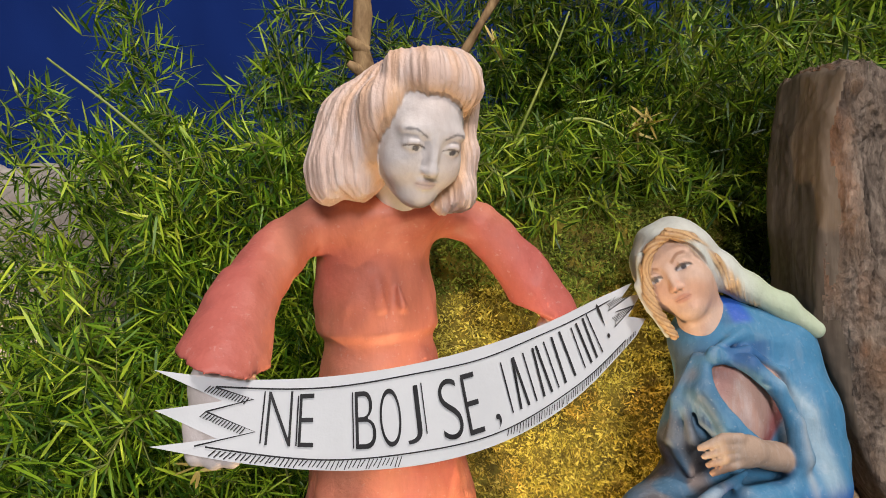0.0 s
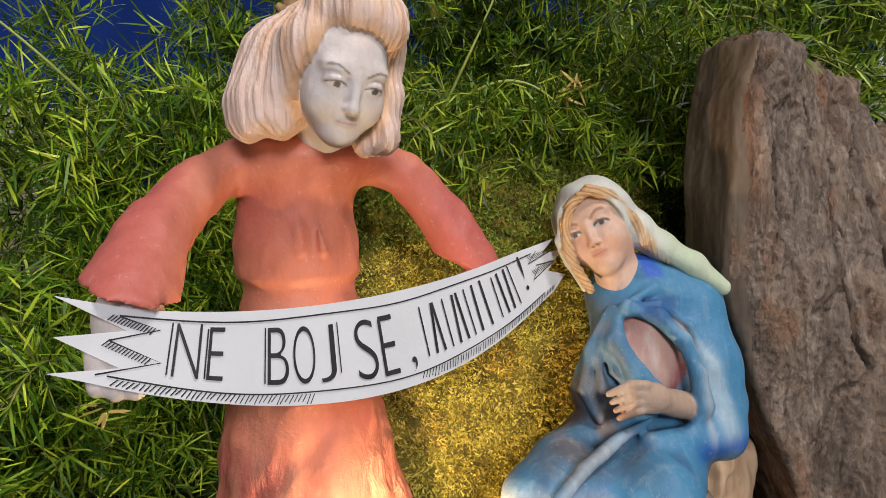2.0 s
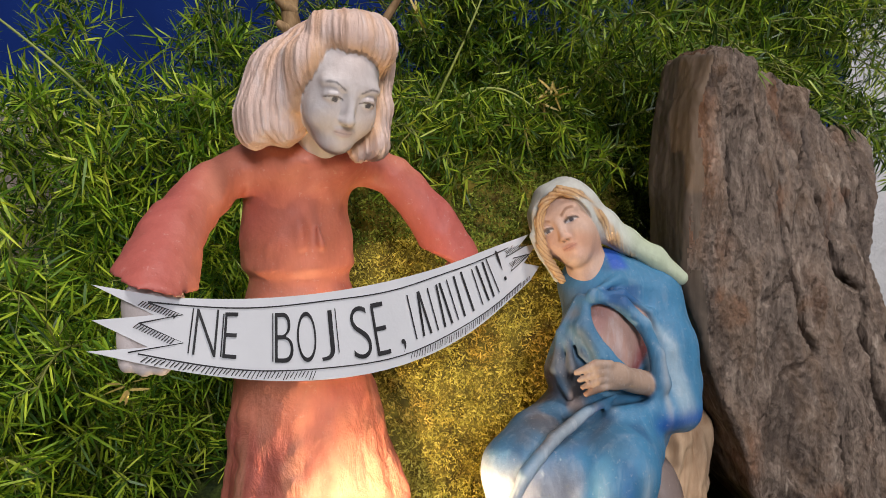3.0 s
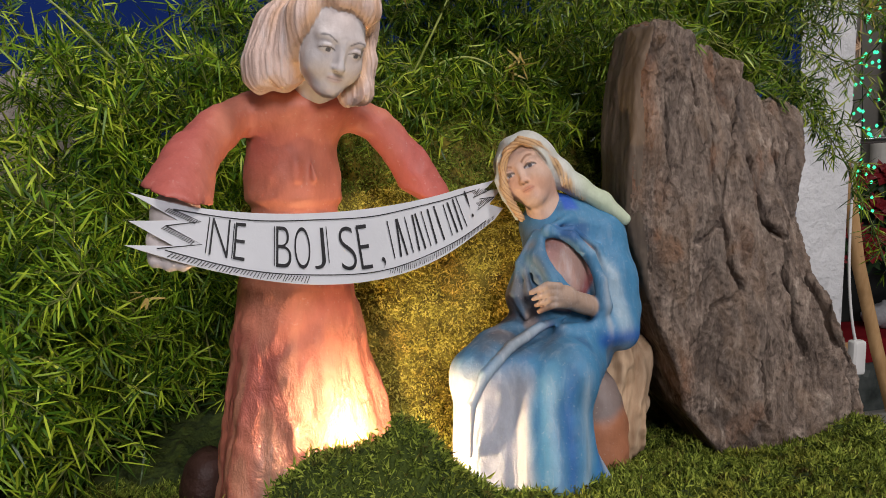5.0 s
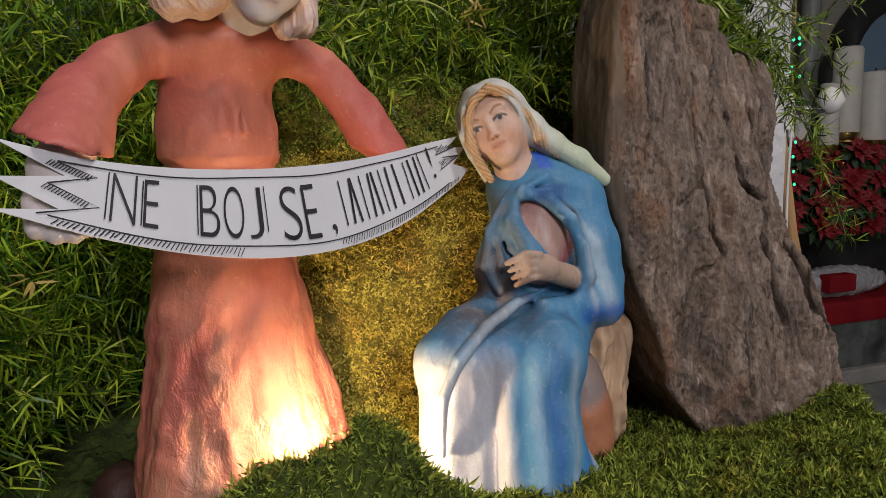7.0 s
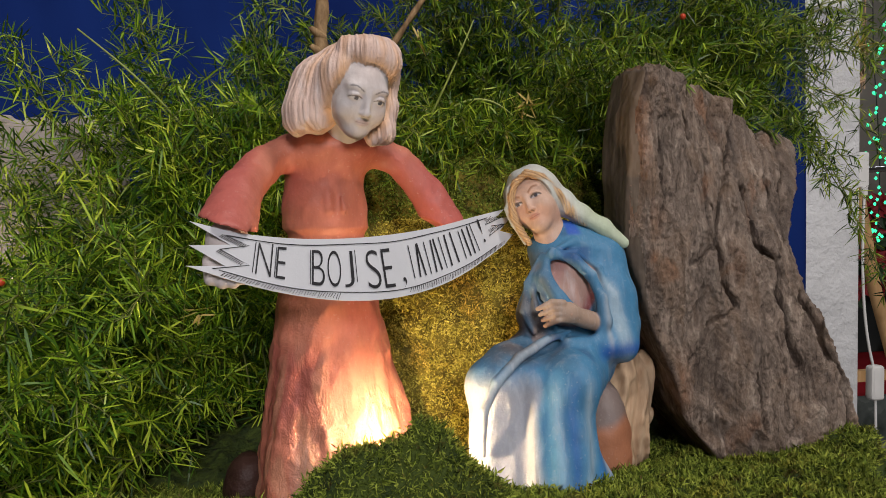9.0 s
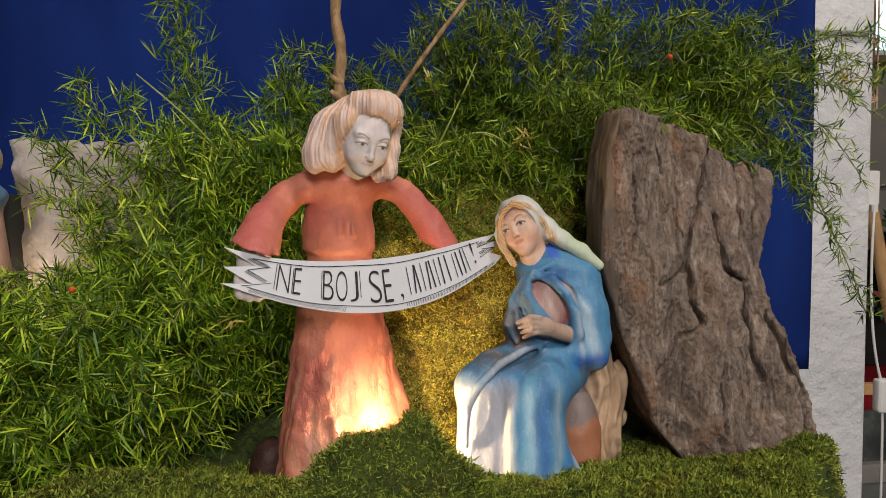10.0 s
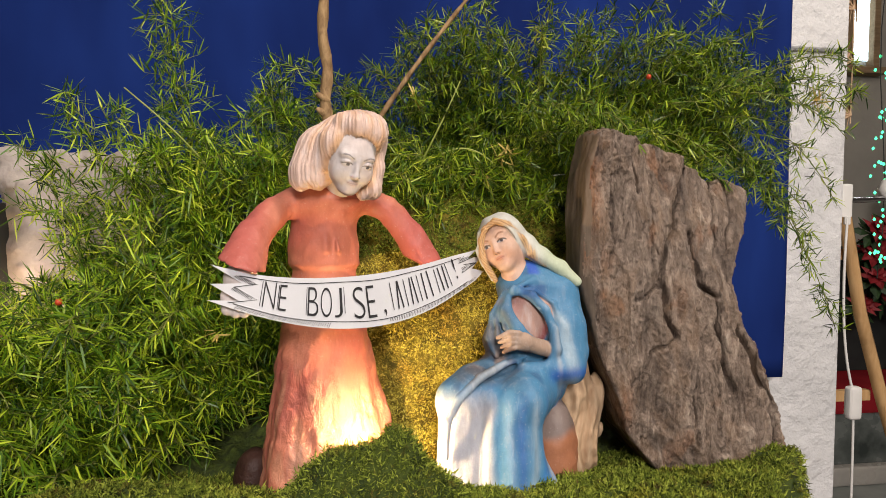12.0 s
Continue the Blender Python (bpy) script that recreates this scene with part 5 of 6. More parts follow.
# bare sticks behind the head
pts = bezier((-0.040, 0.50, 0.30), (-0.036, 0.50, 0.40), (-0.037, 0.50, 0.45), (-0.052, 0.50, 0.66), 26)
pts[:, 0] += 0.002 * np.sin(np.arange(26) * 1.1)
tall = empty("stick", "rough lichen-flecked bare stick standing upright", "stick")
tube("stem", pts, np.linspace(0.0074, 0.0052, 26) + 0.0007 * np.sin(np.arange(26) * 2.3), M["twig"], tall, seg=10)
for z, dx in ((0.414, -0.012), (0.398, -0.012)):
    tube("knot", bezier((-0.037, 0.499, z - 0.006), (-0.041, 0.496, z - 0.003), (-0.037 + dx * 0.8, 0.494, z), (-0.037 + dx, 0.493, z + 0.002), 6), (0.0045, 0.0042, 0.004, 0.0036, 0.003, 0.002), M["twig"], tall)
tagged(tube("twig", bezier((-0.005, 0.50, 0.35), (0.022, 0.50, 0.400), (0.060, 0.50, 0.455), (0.124, 0.50, 0.535), 20), np.linspace(0.0034, 0.0022, 20) + 0.0004 * np.sin(np.arange(20) * 2.0), M["twig"]), "thin brown bare twig leaning outward", "twig")


# ---------------------------------------------------------------- fern
def needles(base, heading, length, width, rng):
    k = len(base)
    side = np.cross(heading, np.array([0, -0.35, 1.0]) + rng.normal(0, 0.55, (k, 3)))
    side /= np.linalg.norm(side, axis=1)[:, None] + 1e-9
    L, W = length[:, None], width[:, None] / 2
    droop = np.array([0, 0, -1.0]) * L * rng.uniform(-0.05, 0.16, k)[:, None]
    low_, high_ = base + heading * L * 0.18, base + heading * L * 0.72 + droop * 0.45
    v = np.stack([base, low_ + side * W, high_ + side * W * 0.85, base + heading * L + droop, high_ - side * W * 0.85, low_ - side * W], 1).reshape(-1, 3)
    i = (np.arange(k)[:, None] * 6).tolist()
    return v, [f for (n,) in i for f in ((n, n + 1, n + 5), (n + 1, n + 2, n + 4, n + 5), (n + 2, n + 3, n + 4))]


def unit(a):
    return a / (np.linalg.norm(a, axis=-1, keepdims=True) + 1e-9)


def frond(parent, path, rng, spray=0.045, gap=0.010, leaf=0.016, bare=0.12, thick=0.0013, green="needle"):
    """One arching asparagus-fern shoot: a stem, side sprays and their needles."""
    seg_len = np.linalg.norm(np.diff(path, axis=0), axis=1)
    cum = np.concatenate([[0], np.cumsum(seg_len)])
    total = cum[-1]
    tan = unit(np.gradient(path, axis=0))
    tv_, tf_ = tube_arrays(path, np.linspace(thick, thick * 0.45, len(path)), 5)
    SV, SF, count = [tv_], [tf_], len(tv_)
    B, Hd = [], []
    s = total * bare
    while s < total:
        p = np.array([np.interp(s, cum, path[:, i]) for i in range(3)])
        t = unit(np.array([np.interp(s, cum, tan[:, i]) for i in range(3)]))
        for _ in range(2 if rng.random() < 0.55 else 1):
            away = rng.normal(0, 1, 3)
            away = unit(away - t * (away @ t))
            d0 = unit(t * rng.uniform(0.35, 0.9) + away)
            ln = spray * rng.uniform(0.45, 1.15) * (1 - 0.62 * (s / total) ** 2)
            m = max(3, int(ln / 0.0066))
            u = np.linspace(0, 1, m)[:, None]
            q = p + d0 * ln * u + np.array([0, 0, -0.22 * ln]) * u * u + rng.normal(0, 0.0008, (m, 3)) * u
            qt = unit(np.gradient(q, axis=0))
            sv_, sf_ = tube_arrays(q[[0, m // 2, m - 1]], (thick * 0.42, thick * 0.36, thick * 0.22), 3)
            SV.append(sv_)
            SF.append(sf_ + count)
            count += len(sv_)
            per = 4 if rng.random() < 0.6 else 3
            qb, qd = np.repeat(q, per, 0), np.repeat(qt, per, 0)
            aw = rng.normal(0, 1, qb.shape)
            aw = unit(aw - qd * (aw * qd).sum(1)[:, None])
            B.append(qb)
            Hd.append(unit(qd * rng.uniform(0.25, 1.0, (len(qb), 1)) + aw))
        s += gap * rng.uniform(0.6, 1.4)
    base, heading = np.concatenate(B), np.concatenate(Hd)
    nv, nf = needles(base, heading, leaf * rng.uniform(0.55, 1.25, len(base)), np.full(len(base), 0.0016) * rng.uniform(0.75, 1.25, len(base)), rng)
    ob = new("frond", mesh_of("frond", nv, nf, M[green]))
    ob.parent = parent
    sv_, quads_ = np.concatenate(SV), np.concatenate([f for f in SF])
    st = new("stem", mesh_of("stem", sv_, quads_, M["stem"]))
    st.parent = ob
    return ob


def fern(label, shoots, seed, **how):
    root = empty("asparagus_fern", label, "plant", "ferns round the crib")
    rng = np.random.default_rng(seed)
    for start, tip, lift in shoots(rng):
        start, tip = np.array(start), np.array(tip)
        span = tip - start
        b = start + span * 0.25 + np.array([0, 0, lift])
        c = start + span * 0.75 + np.array([0, 0, lift * 0.8])
        frond(root, bezier(start, b, c, tip, 22), rng, **how)
    return root


def left_shoots(rng):
    for _ in range(120):
        x = rng.uniform(-0.60, -0.085)
        z = 0.005 + 0.40 * rng.random() ** 1.15
        close = 0.315 + 0.19 * step(x, -0.23, -0.12) + 0.20 * step(z, 0.08, 0.40) + 0.16 * step(x, -0.26, -0.17) * (1 - step(z, 0.12, 0.22))
        y = close + rng.uniform(0.0, 0.15)
        if x < -0.25 and z > 0.20 and rng.random() < 0.78:
            x, z = x * 0.75, z * 0.5
        yield (x * 0.9 + rng.uniform(-0.06, 0.04), y + rng.uniform(0.10, 0.26), 0.0), (x, y, z), rng.uniform(0.03, 0.13)
    for x, y, z, lift in ((-0.240, 0.60, 0.560, 0.02), (-0.226, 0.60, 0.530, 0.02), (-0.335, 0.58, 0.425, 0.05), (-0.300, 0.58, 0.410, 0.05), (-0.40, 0.60, 0.370, 0.05), (-0.13, 0.60, 0.41, 0.05),
                          (-0.10, 0.62, 0.47, 0.05), (-0.16, 0.60, 0.40, 0.05), (-0.24, 0.58, 0.385, 0.05), (-0.36, 0.58, 0.355, 0.06), (-0.19, 0.57, 0.395, 0.05), (-0.11, 0.60, 0.45, 0.05)):
        yield (x * 0.7, 0.66, 0.05), (x, y, z), lift
    for _ in range(16):
        x = rng.uniform(-0.26, -0.10)
        yield (x * 0.75, 0.68, 0.08), (x, rng.uniform(0.53, 0.62), rng.uniform(0.32, 0.38)), rng.uniform(0.04, 0.08)


def back_shoots(rng):
    for _ in range(105):
        x = rng.uniform(-0.14, 0.56)
        y = rng.uniform(0.56, 0.72)
        z = rng.uniform(0.29, 0.49)
        yield (0.18 + rng.uniform(-0.20, 0.22), 0.78, 0.12), (x, y, z), rng.uniform(0.04, 0.14)
    for _ in range(22):
        x = rng.uniform(-0.02, 0.24)
        yield (x + rng.uniform(-0.05, 0.05), 0.74, 0.22), (x, rng.uniform(0.535, 0.585), rng.uniform(0.275, 0.35)), rng.uniform(0.06, 0.12)
    for x, z in ((-0.02, 0.45), (0.03, 0.47), (0.06, 0.50), (0.09, 0.49), (0.12, 0.52), (0.15, 0.545), (0.19, 0.52), (0.22, 0.53), (0.26, 0.56), (0.30, 0.53), (0.34, 0.53), (0.37, 0.52), (0.40, 0.54), (0.44, 0.51), (0.48, 0.52), (0.56, 0.55)):
        yield (0.20, 0.78, 0.12), (x, 0.63 + rng.uniform(-0.03, 0.05), z), 0.08


def crest_shoots(rng):
    for _ in range(50):
        x = rng.uniform(0.03, 0.58)
        z = float(np.interp(x, (0.0, 0.12, 0.27, 0.45, 0.60), (0.47, 0.54, 0.58, 0.58, 0.52))) - rng.uniform(-0.02, 0.08)
        yield (0.22 + rng.uniform(-0.12, 0.14), 0.80, 0.16), (x, rng.uniform(0.58, 0.68), z), rng.uniform(0.06, 0.12)


def right_shoots(rng):
    for _ in range(40):
        x = rng.uniform(0.40, 0.66)
        z = rng.uniform(0.28, 0.51)
        yield (0.32 + rng.uniform(-0.04, 0.08), 0.76, 0.20), (x, rng.uniform(0.56, 0.68), z), rng.uniform(0.10, 0.22)
    for x, y, z, lift in ((0.675, 0.60, 0.13, 0.30), (0.640, 0.61, 0.22, 0.26), (0.69, 0.62, 0.30, 0.25), (0.61, 0.62, 0.27, 0.24), (0.58, 0.62, 0.30, 0.2), (0.72, 0.64, 0.40, 0.2), (0.72, 0.62, 0.50, 0.16), (0.76, 0.66, 0.47, 0.16), (0.70, 0.62, 0.44, 0.18)):
        yield (0.38, 0.74, 0.24), (x, y, z), lift
    for x, y, z in ((0.255, 0.435, 0.390), (0.30, 0.47, 0.380), (0.345, 0.48, 0.372), (0.225, 0.46, 0.395), (0.40, 0.52, 0.36), (0.19, 0.50, 0.40), (0.43, 0.545, 0.335), (0.47, 0.55, 0.325), (0.445, 0.54, 0.36), (0.49, 0.56, 0.345)):
        yield (0.27, 0.72, 0.30), (x, y, z), 0.10


fern("dense bright green asparagus fern with fine needle leaves", left_shoots, 11, leaf=0.0240, spray=0.060, gap=0.0105, green="lit_needle")
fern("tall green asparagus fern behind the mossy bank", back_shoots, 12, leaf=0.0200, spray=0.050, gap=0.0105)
fern("tall asparagus fern arching before the blue cloth", crest_shoots, 17, leaf=0.0190, spray=0.044, gap=0.0125)
fern("asparagus fern with trailing sprays over the bark slab", right_shoots, 13, leaf=0.0190, spray=0.038, gap=0.0145)

for x, y, z in ((0.378, 0.585, 0.468), (-0.305, 0.47, 0.195)):
    tagged(part("berry", turned([(0.0008, -0.0036), (0.0028, -0.0025), (0.0037, 0.0), (0.0028, 0.0025), (0.0008, 0.0036)], 12, (x, y, z)), M["berry"], smooth=True), "small red berry among the fern needles", "berry", "berries")


rng = np.random.default_rng(21)
for x, y, z, n, r in ((0.176, 0.582, 0.358, 18, 0.021), (0.160, 0.580, 0.335, 14, 0.017), (0.186, 0.575, 0.362, 12, 0.018), (0.66, 0.63, 0.452, 22, 0.024), (-0.143, 0.42, 0.168, 6, 0.013), (0.065, 0.60, 0.435, 9, 0.018)):
    d = unit(rng.normal(0, 1, (n, 3)) + np.array([0, -0.5, 0.1]))
    base = np.array([x, y, z]) + rng.normal(0, 0.002, (n, 3))
    nv, nf = needles(base, d, r * rng.uniform(0.6, 1.2, n), np.full(n, 0.0022), rng)
    tagged(new("dry_sprig", mesh_of("dry_sprig", nv, nf, M["dry"])), "dry yellowed sprig of needles in the fern", "sprig", "dry sprigs", kind="stuff")
for p in (((0.070, 0.60, 0.335), (0.088, 0.575, 0.375), (0.105, 0.565, 0.41), (0.122, 0.565, 0.450)), ((0.10, 0.59, 0.36), (0.125, 0.58, 0.375), (0.145, 0.575, 0.37), (0.165, 0.57, 0.35)),
          ((-0.155, 0.62, 0.30), (-0.20, 0.56, 0.375), (-0.235, 0.56, 0.40), (-0.27, 0.57, 0.43))):
    tagged(tube("bare_shoot", bezier(*p, 14), np.linspace(0.0015, 0.0008, 14), M["pale_stem"], seg=6), "pale green bare fern shoot", "shoot", "bare shoots")


# ---------------------------------------------------------------- far left: a lit paper rock and another figure
def paper_rock():
    def field(P):
        x, y, z = P
        d = np.maximum(np.maximum(np.abs(x + 0.395) - 0.102, np.abs(y - 0.78) - 0.03), np.abs(z - 0.16) - 0.213)
        return d + 0.006 * ripple(P, 45, 3) + 0.003 * np.sign(ripple(P, 90, 1))

    v, q = skin(field, (-0.53, 0.72, -0.07), (-0.26, 0.84, 0.40), 0.006)
    return tagged(new("paper_rock", mesh_of("paper_rock", v, q, M["paper_rock"])), "pale crumpled paper rock lit from below", "paper rock")


paper_rock()


def far_statue():
    cx_, cy_ = -0.468, 0.63

    def cloak(P):
        d = limb(P, (cx_ - 0.006, cy_, 0.290), (cx_ - 0.010, cy_, 0.10), 0.022, 0.045)
        return join(d, ball(P, (cx_ - 0.004, cy_ - 0.002, 0.294), (0.031, 0.022, 0.017)), 0.012)

    def head(P):
        return face_field(frame_at(P, (cx_ + 0.006, cy_ - 0.012, 0.334), (0.45, -0.85, -0.25)), 0.66)

    def hood(P):
        d = ball(P, (cx_, cy_ - 0.002, 0.339), (0.0215, 0.0215, 0.0250))
        d = join(d, limb(P, (cx_ - 0.012, cy_ - 0.002, 0.335), (cx_ - 0.020, cy_ - 0.004, 0.300), 0.013, 0.009), 0.008)
        return carve(d, ball(P, (cx_ + 0.013, cy_ - 0.028, 0.331), (0.0165, 0.022, 0.0225)), 0.003)

    v, q = skin(lambda P: np.minimum(np.minimum(cloak(P), head(P)), hood(P)), (-0.54, 0.56, -0.01), (-0.40, 0.70, 0.38), 0.0024)
    v = relax(v, q, 1)
    P = [v[:, i] for i in range(3)]
    D = np.stack([cloak(P), head(P), hood(P)], 1)
    k = D.argmin(1)
    tones = np.array([(0.62, 0.36, 0.27, 0.1), (0.60, 0.40, 0.29, 0.1), (0.56, 0.42, 0.22, 0.1)])
    rgba = lay(tones[k], (0.12, 0.22, 0.34, 0.3), (k == 0) * step(P[2], 0.272, 0.282))
    return tagged(painted("statue", v, q, rgba, np.zeros(len(v)), M["clay"]), "small painted clay figure in a pink robe behind the fern", "statue")


far_statue()
tagged(part("dark_box", box(-0.62, -0.485, 0.72, 0.80, -0.045, 0.30, 0.004), M["dark"]), "dark box standing behind the fern", "box")


# ---------------------------------------------------------------- right: stake, cable, clamp lamp
easel = empty("easel", "slim pale pine easel leaning beside the pier", "easel")
tube("leg", [(1.225, 1.25, 0.345), (1.29, 1.25, 0.04), (1.36, 1.25, -0.18), (1.70, 1.24, -1.15)], (0.020, 0.020, 0.020, 0.021), M["pine"], easel, seg=4)
for x0, x1, z in ((1.130, 1.250, 0.190), (1.150, 1.340, -0.180)):
    part("crossbar", box(x0, x1, 1.262, 1.282, z - 0.014, z + 0.014, 0.002), M["pine"], easel)

sw = empty("wall_socket", "white plastic socket box on the edge of the pier", "socket")
part("case", box(PIER_X + 0.002, PIER_X + 0.030, 1.11, 1.16, 0.285, 0.362, 0.004), M["plastic"], sw)
part("knob", box(PIER_X + 0.008, PIER_X + 0.022, 1.105, 1.112, 0.268, 0.287, 0.002), M["plastic"], sw)
cord = empty("switch_cord", "white cable with an in-line switch hanging down", "cable")
tube("cable", bezier((1.121, 1.105, 0.285), (1.112, 1.105, 0.12), (1.118, 1.105, -0.02), (1.147, 1.105, -0.110), 16), [0.0030] * 16, M["plastic"], cord)
part("switch", box(1.135, 1.168, 1.092, 1.118, -0.186, -0.108, 0.010, 3), M["plastic"], cord)
tube("cable", bezier((1.153, 1.105, -0.184), (1.158, 1.105, -0.3), (1.15, 1.105, -0.6), (1.17, 1.105, -1.145), 14), [0.0030] * 14, M["plastic"], cord)

clamp = empty("clamp_lamp", "small chrome clamp lamp with a white globe", "lamp")
tube("arm", [(PIER_X + 0.030, 1.13, 0.325), (1.18, 1.13, 0.326), (1.235, 1.13, 0.330)], (0.007, 0.007, 0.007), M["chrome"], clamp)
part("globe", turned([(0.004, -0.030), (0.019, -0.023), (0.030, 0.0), (0.019, 0.023), (0.004, 0.030)], 20, (1.255, 1.13, 0.350)), M["plastic"], clamp, smooth=True)

garland = empty("straw_garland", "dry straw star garland hanging at the pier", "garland")
for k, z in enumerate((0.83, 0.76, 0.64, 0.52)):
    for j in range(5):
        a = 1.2 + 0.45 * j + 0.2 * k
        tube("straw", [(PIER_X + 0.025, 1.12, z), (PIER_X + 0.025 + 0.022 * math.cos(a), 1.12, z + 0.022 * math.sin(a)), (PIER_X + 0.025 + 0.040 * math.cos(a), 1.12, z - 0.030 * abs(math.sin(a)))], (0.003, 0.004, 0.001), M["palewood"], garland, seg=4)
tube("cord", [(PIER_X + 0.026, 1.122, 1.3), (PIER_X + 0.026, 1.122, 0.9), (PIER_X + 0.026, 1.122, 0.50)], (0.002, 0.002, 0.002), M["palewood"], garland, seg=5)


# ---------------------------------------------------------------- the altar end of the church
structure("altar_step", box(1.5, 5.3, 2.10, 3.38, -1.15, -0.95, 0.01), M["step_stone"], "pale marble altar step", "step")
alt = empty("altar_plinth", "dark green marble altar base with a moulded ledge", "altar")
part("body", box(1.7, 5.2, 2.42, 3.2, -0.86, -0.62, 0.006), M["marble"], alt)
part("ledge", box(1.68, 5.22, 2.38, 3.2, -0.95, -0.86, 0.015, 3), M["pale_marble"], alt)
tagged(part("carpet", box(1.9, 5.1, 2.40, 3.1, -0.62, -0.50, 0.02), M["carpet"]), "red carpet runner on the altar base", "carpet")
tagged(part("gift_box", box(2.84, 3.02, 2.43, 2.50, -0.46, -0.37, 0.01), M["carpet"]), "small red wrapped box", "box")
lump("foil_wrap", (3.02, 2.56, -0.435), (0.36, 0.09, 0.085), M["foil"], "crumpled silver foil round the flower pots", "foil", 0.014, 0.012)
tagged(part("altar_table", box(2.3, 5.0, 2.72, 3.2, -0.50, 0.12, 0.01), M["dark"]), "dark altar table behind red flowers", "altar")


def poinsettia():
    """A whorl of red bracts over darker leaves."""
    root = empty("poinsettia", "red poinsettia with dark green leaves", "plant", "poinsettias before the altar")

    def whorl(n, r, z, tilt, w, seed):
        rr = random.Random(seed)
        vs, fs = [], []
        for k in range(n):
            a = 2 * math.pi * k / n + rr.uniform(-0.3, 0.3)
            t = tilt + rr.uniform(-0.25, 0.25)
            d = Vector((math.cos(a) * math.cos(t), math.sin(a) * math.cos(t), math.sin(t)))
            s = Vector((-math.sin(a), math.cos(a), 0)) * w
            o = Vector((0, 0, z))
            i = len(vs)
            vs += [tuple(o), tuple(o + d * r * 0.5 + s - Vector((0, 0, 0.006))), tuple(o + d * r * 0.5 + Vector((0, 0, 0.006))), tuple(o + d * r - Vector((0, 0, 0.012))), tuple(o + d * r * 0.5 - s - Vector((0, 0, 0.006)))]
            fs += [(i, i + 1, i + 2), (i + 1, i + 3, i + 2), (i + 2, i + 3, i + 4), (i, i + 2, i + 4)]
        return vs, fs

    for name, n, r, z, tilt, w, mat, seed in (("bract_whorl", 9, 0.085, 0.02, 0.35, 0.022, M["bract"], 1), ("bract_whorl", 7, 0.055, 0.03, 0.7, 0.016, M["bract"], 2), ("leaf_whorl", 8, 0.10, -0.01, -0.1, 0.026, M["leaf"], 3)):
        ob = tagged(new(name, mesh_of(name, *whorl(n, r, z, tilt, w, seed), mat, smooth=False)), kind="stuff")
        ob.parent = root
    tube("stalk", [(0, 0, 0.02), (0.004, 0, -0.10), (0, 0, -0.22)], (0.005, 0.005, 0.006), M["leaf"], root)
    return root


flower = poinsettia()
rr = random.Random(9)
spots = [(2.42 + 0.115 * i + rr.uniform(-0.03, 0.03), 2.50 + rr.uniform(-0.03, 0.12), -0.12 + 0.115 * j + rr.uniform(-0.03, 0.03)) for i in range(13) for j in range(4)]
flower.matrix_basis = Matrix.Translation(spots[0]) @ Euler((radians(50), 0, 0)).to_matrix().to_4x4()
for p in spots[1:]:
    copy_thing(flower, Matrix.Translation(p) @ Euler((radians(rr.uniform(35, 75)), radians(rr.uniform(-20, 20)), radians(rr.uniform(-40, 40)))).to_matrix().to_4x4())


def candle():
    root = empty("candle", "thick white altar candle on a brass holder", "candle", "altar candles")
    part("wax", turned([(0.034, 0.10), (0.035, 0.105), (0.035, 0.315), (0.031, 0.322), (0.012, 0.318)], 20), M["wax"], root, smooth=True)
    part("wick", turned([(0.002, 0.316), (0.002, 0.335)], 6), M["ink"], root)
    part("holder", turned([(0.050, 0.0), (0.052, 0.008), (0.018, 0.02), (0.012, 0.045), (0.020, 0.06), (0.040, 0.07), (0.066, 0.082), (0.068, 0.088), (0.036, 0.090), (0.036, 0.108), (0.034, 0.110)], 22), M["brass"], root, smooth=True)
    return root


light = candle()
light.matrix_basis = Matrix.Translation((3.19, 2.79, 0.12)) @ Matrix.Diagonal((1.5, 1.5, 1.58, 1))
for x, y, w, h in ((3.345, 2.82, 1.4, 1.40), (3.535, 2.80, 1.5, 1.14), (2.98, 2.80, 1.1, 0.75), (3.74, 2.82, 1.4, 1.3)):
    copy_thing(light, Matrix.Translation((x, y, 0.12)) @ Matrix.Diagonal((w, w, h, 1)))

# niche and pole
arch = bmesh.new()
ring = [(4.90, 0.12)] + [(4.40 + 0.50 * math.cos(a), 0.58 + 0.63 * math.sin(a)) for a in np.linspace(0, math.pi, 20)] + [(3.90, 0.12)]
fv = arch.faces.new([arch.verts.new((x, 3.34, z)) for x, z in ring])
r = bmesh.ops.extrude_face_region(arch, geom=[fv])
bmesh.ops.translate(arch, verts=[v for v in r["geom"] if isinstance(v, bmesh.types.BMVert)], vec=(0, 0.055, 0))
bmesh.ops.recalc_face_normals(arch, faces=arch.faces)
tagged(part("niche", arch, M["niche"]), "pale blue arched niche behind the altar", "niche", kind="structure")
tv, tf = tube_arrays([(4.40 + 0.59 * math.cos(a), 3.33, 0.58 + 0.72 * math.sin(a)) for a in np.linspace(-0.7, math.pi + 0.7, 30)], [0.095] * 30, 10)
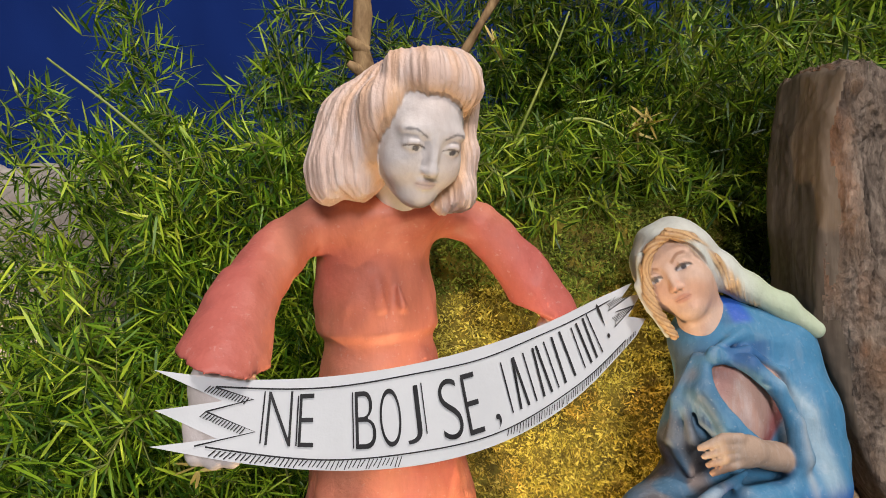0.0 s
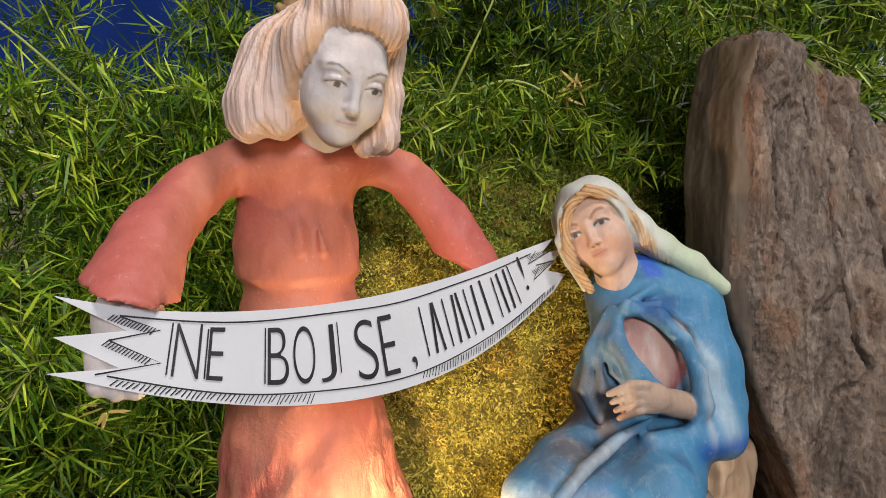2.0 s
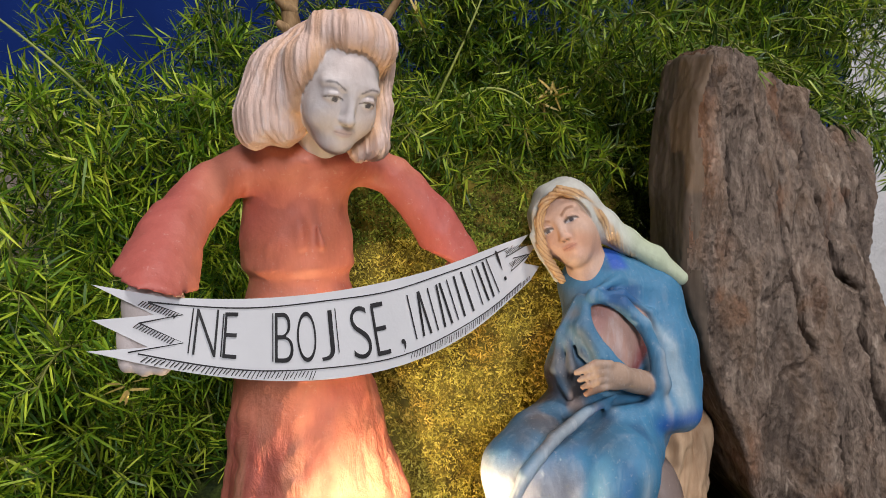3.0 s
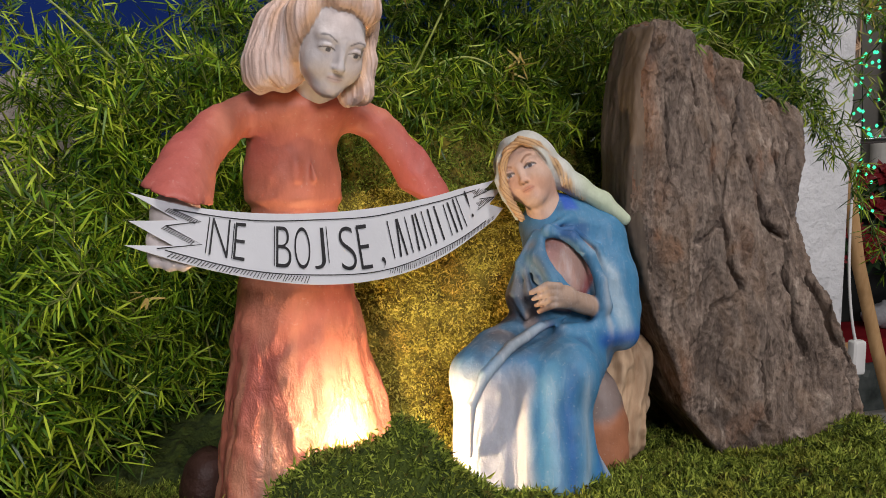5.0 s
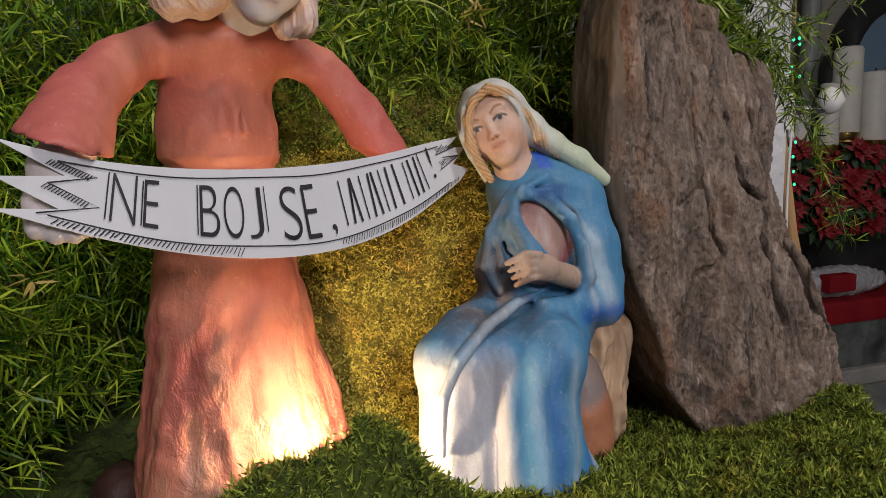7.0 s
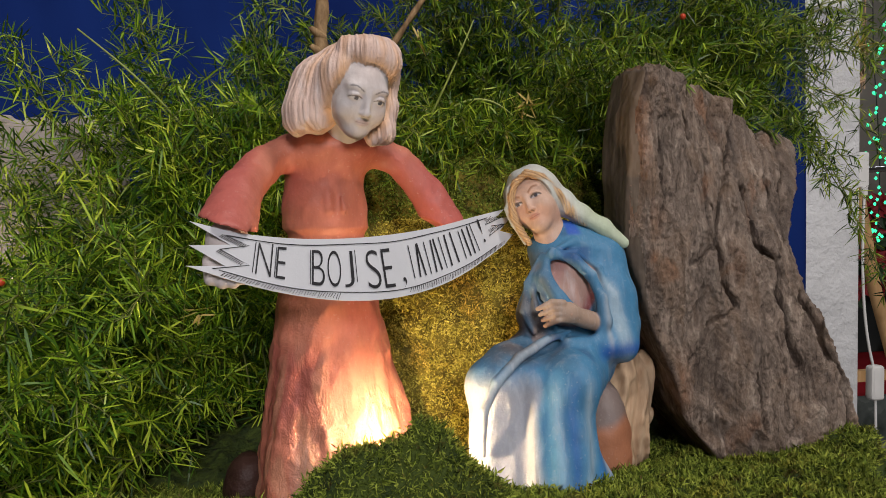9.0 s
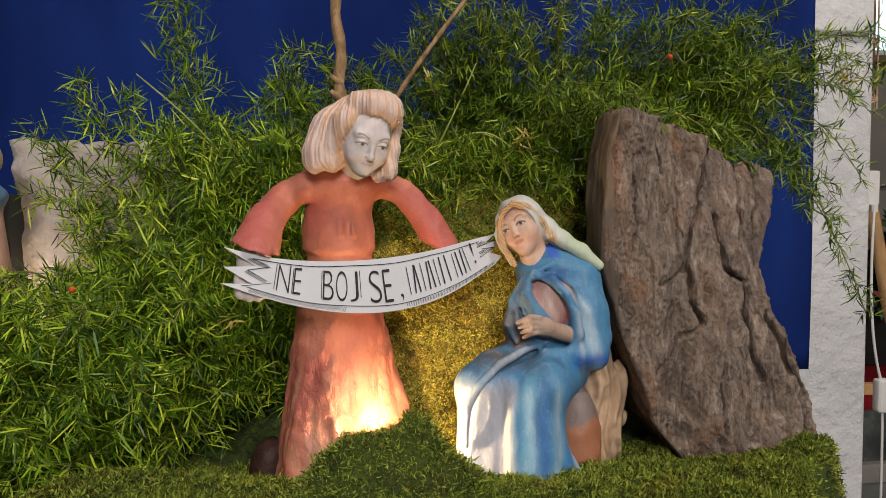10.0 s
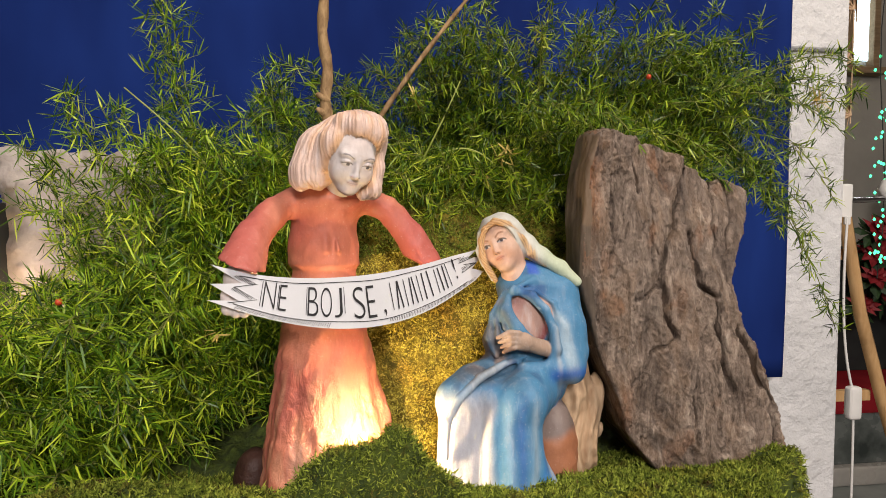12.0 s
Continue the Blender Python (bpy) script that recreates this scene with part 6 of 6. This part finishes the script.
tagged(new("niche_arch", mesh_of("niche_arch", tv, tf, M["dark"])), "dark moulded arch round the niche", "arch", kind="structure")
tagged(part("column", turned([(0.07, -0.95), (0.07, -0.80), (0.055, -0.78), (0.055, 2.1), (0.07, 2.12), (0.07, 2.2)], 20, (3.54, 3.26, 0)), M["step_stone"], smooth=True), "slim grey stone column beside the niche", "column")

# string of green lights
string = empty("light_string", "string of small green lights", "lights")
tube("wire", [(2.02 + 0.02 * math.sin(k), 2.0, 0.05 + 0.19 * k) for k in range(15)], [0.002] * 15, M["dark"], string, seg=5)
for k in range(70):
    x, z = 2.02 + rr.uniform(-0.05, 0.05), rr.uniform(0.10, 0.95)
    part("bulb", turned([(0.002, -0.006), (0.006, 0.0), (0.002, 0.007)], 6, (x, 1.98 + rr.uniform(-0.03, 0.03), z)), M["led"], string)

# tall lit window far down the aisle
win = empty("window", "narrow daylit window in the far wall", "window", kind="structure")
part("pane", box(3.02, 3.16, 3.375, 3.385, 1.25, 2.2), M["pane"], win)
part("frame", box(2.98, 3.02, 3.33, 3.39, 1.2, 2.25, 0.004), M["board"], win)
part("frame", box(3.16, 3.20, 3.33, 3.39, 1.2, 2.25, 0.004), M["board"], win)
part("sill", box(2.95, 3.23, 3.30, 3.39, 1.16, 1.2, 0.004), M["board"], win)

# bulb in the moss and its socket
spot = empty("moss_lamp", "small bulb sunk in the moss before the robe", "lamp")
part("socket", turned([(0.006, -0.012), (0.008, -0.010), (0.008, 0.004), (0.006, 0.006)], 14, (0.010, 0.370, 0.034)), M["dark"], spot)
# added shield, hidden by the mound, cuts the bulb's light on the robe
added_shield = bmesh.new()
rim = [(0.010 + 0.0105 * math.cos(a), 0.370 + 0.0105 * math.sin(a)) for a in np.linspace(radians(156), radians(318), 16)]
low_ring, high_ring = ([added_shield.verts.new((x, y, z)) for x, y in rim] for z in (0.030, 0.064))
for k in range(15):
    added_shield.faces.new((low_ring[k], low_ring[k + 1], high_ring[k + 1], high_ring[k]))
bmesh.ops.solidify(added_shield, geom=added_shield.faces[:], thickness=0.0008)
part("added_shield", added_shield, M["dark"], spot)
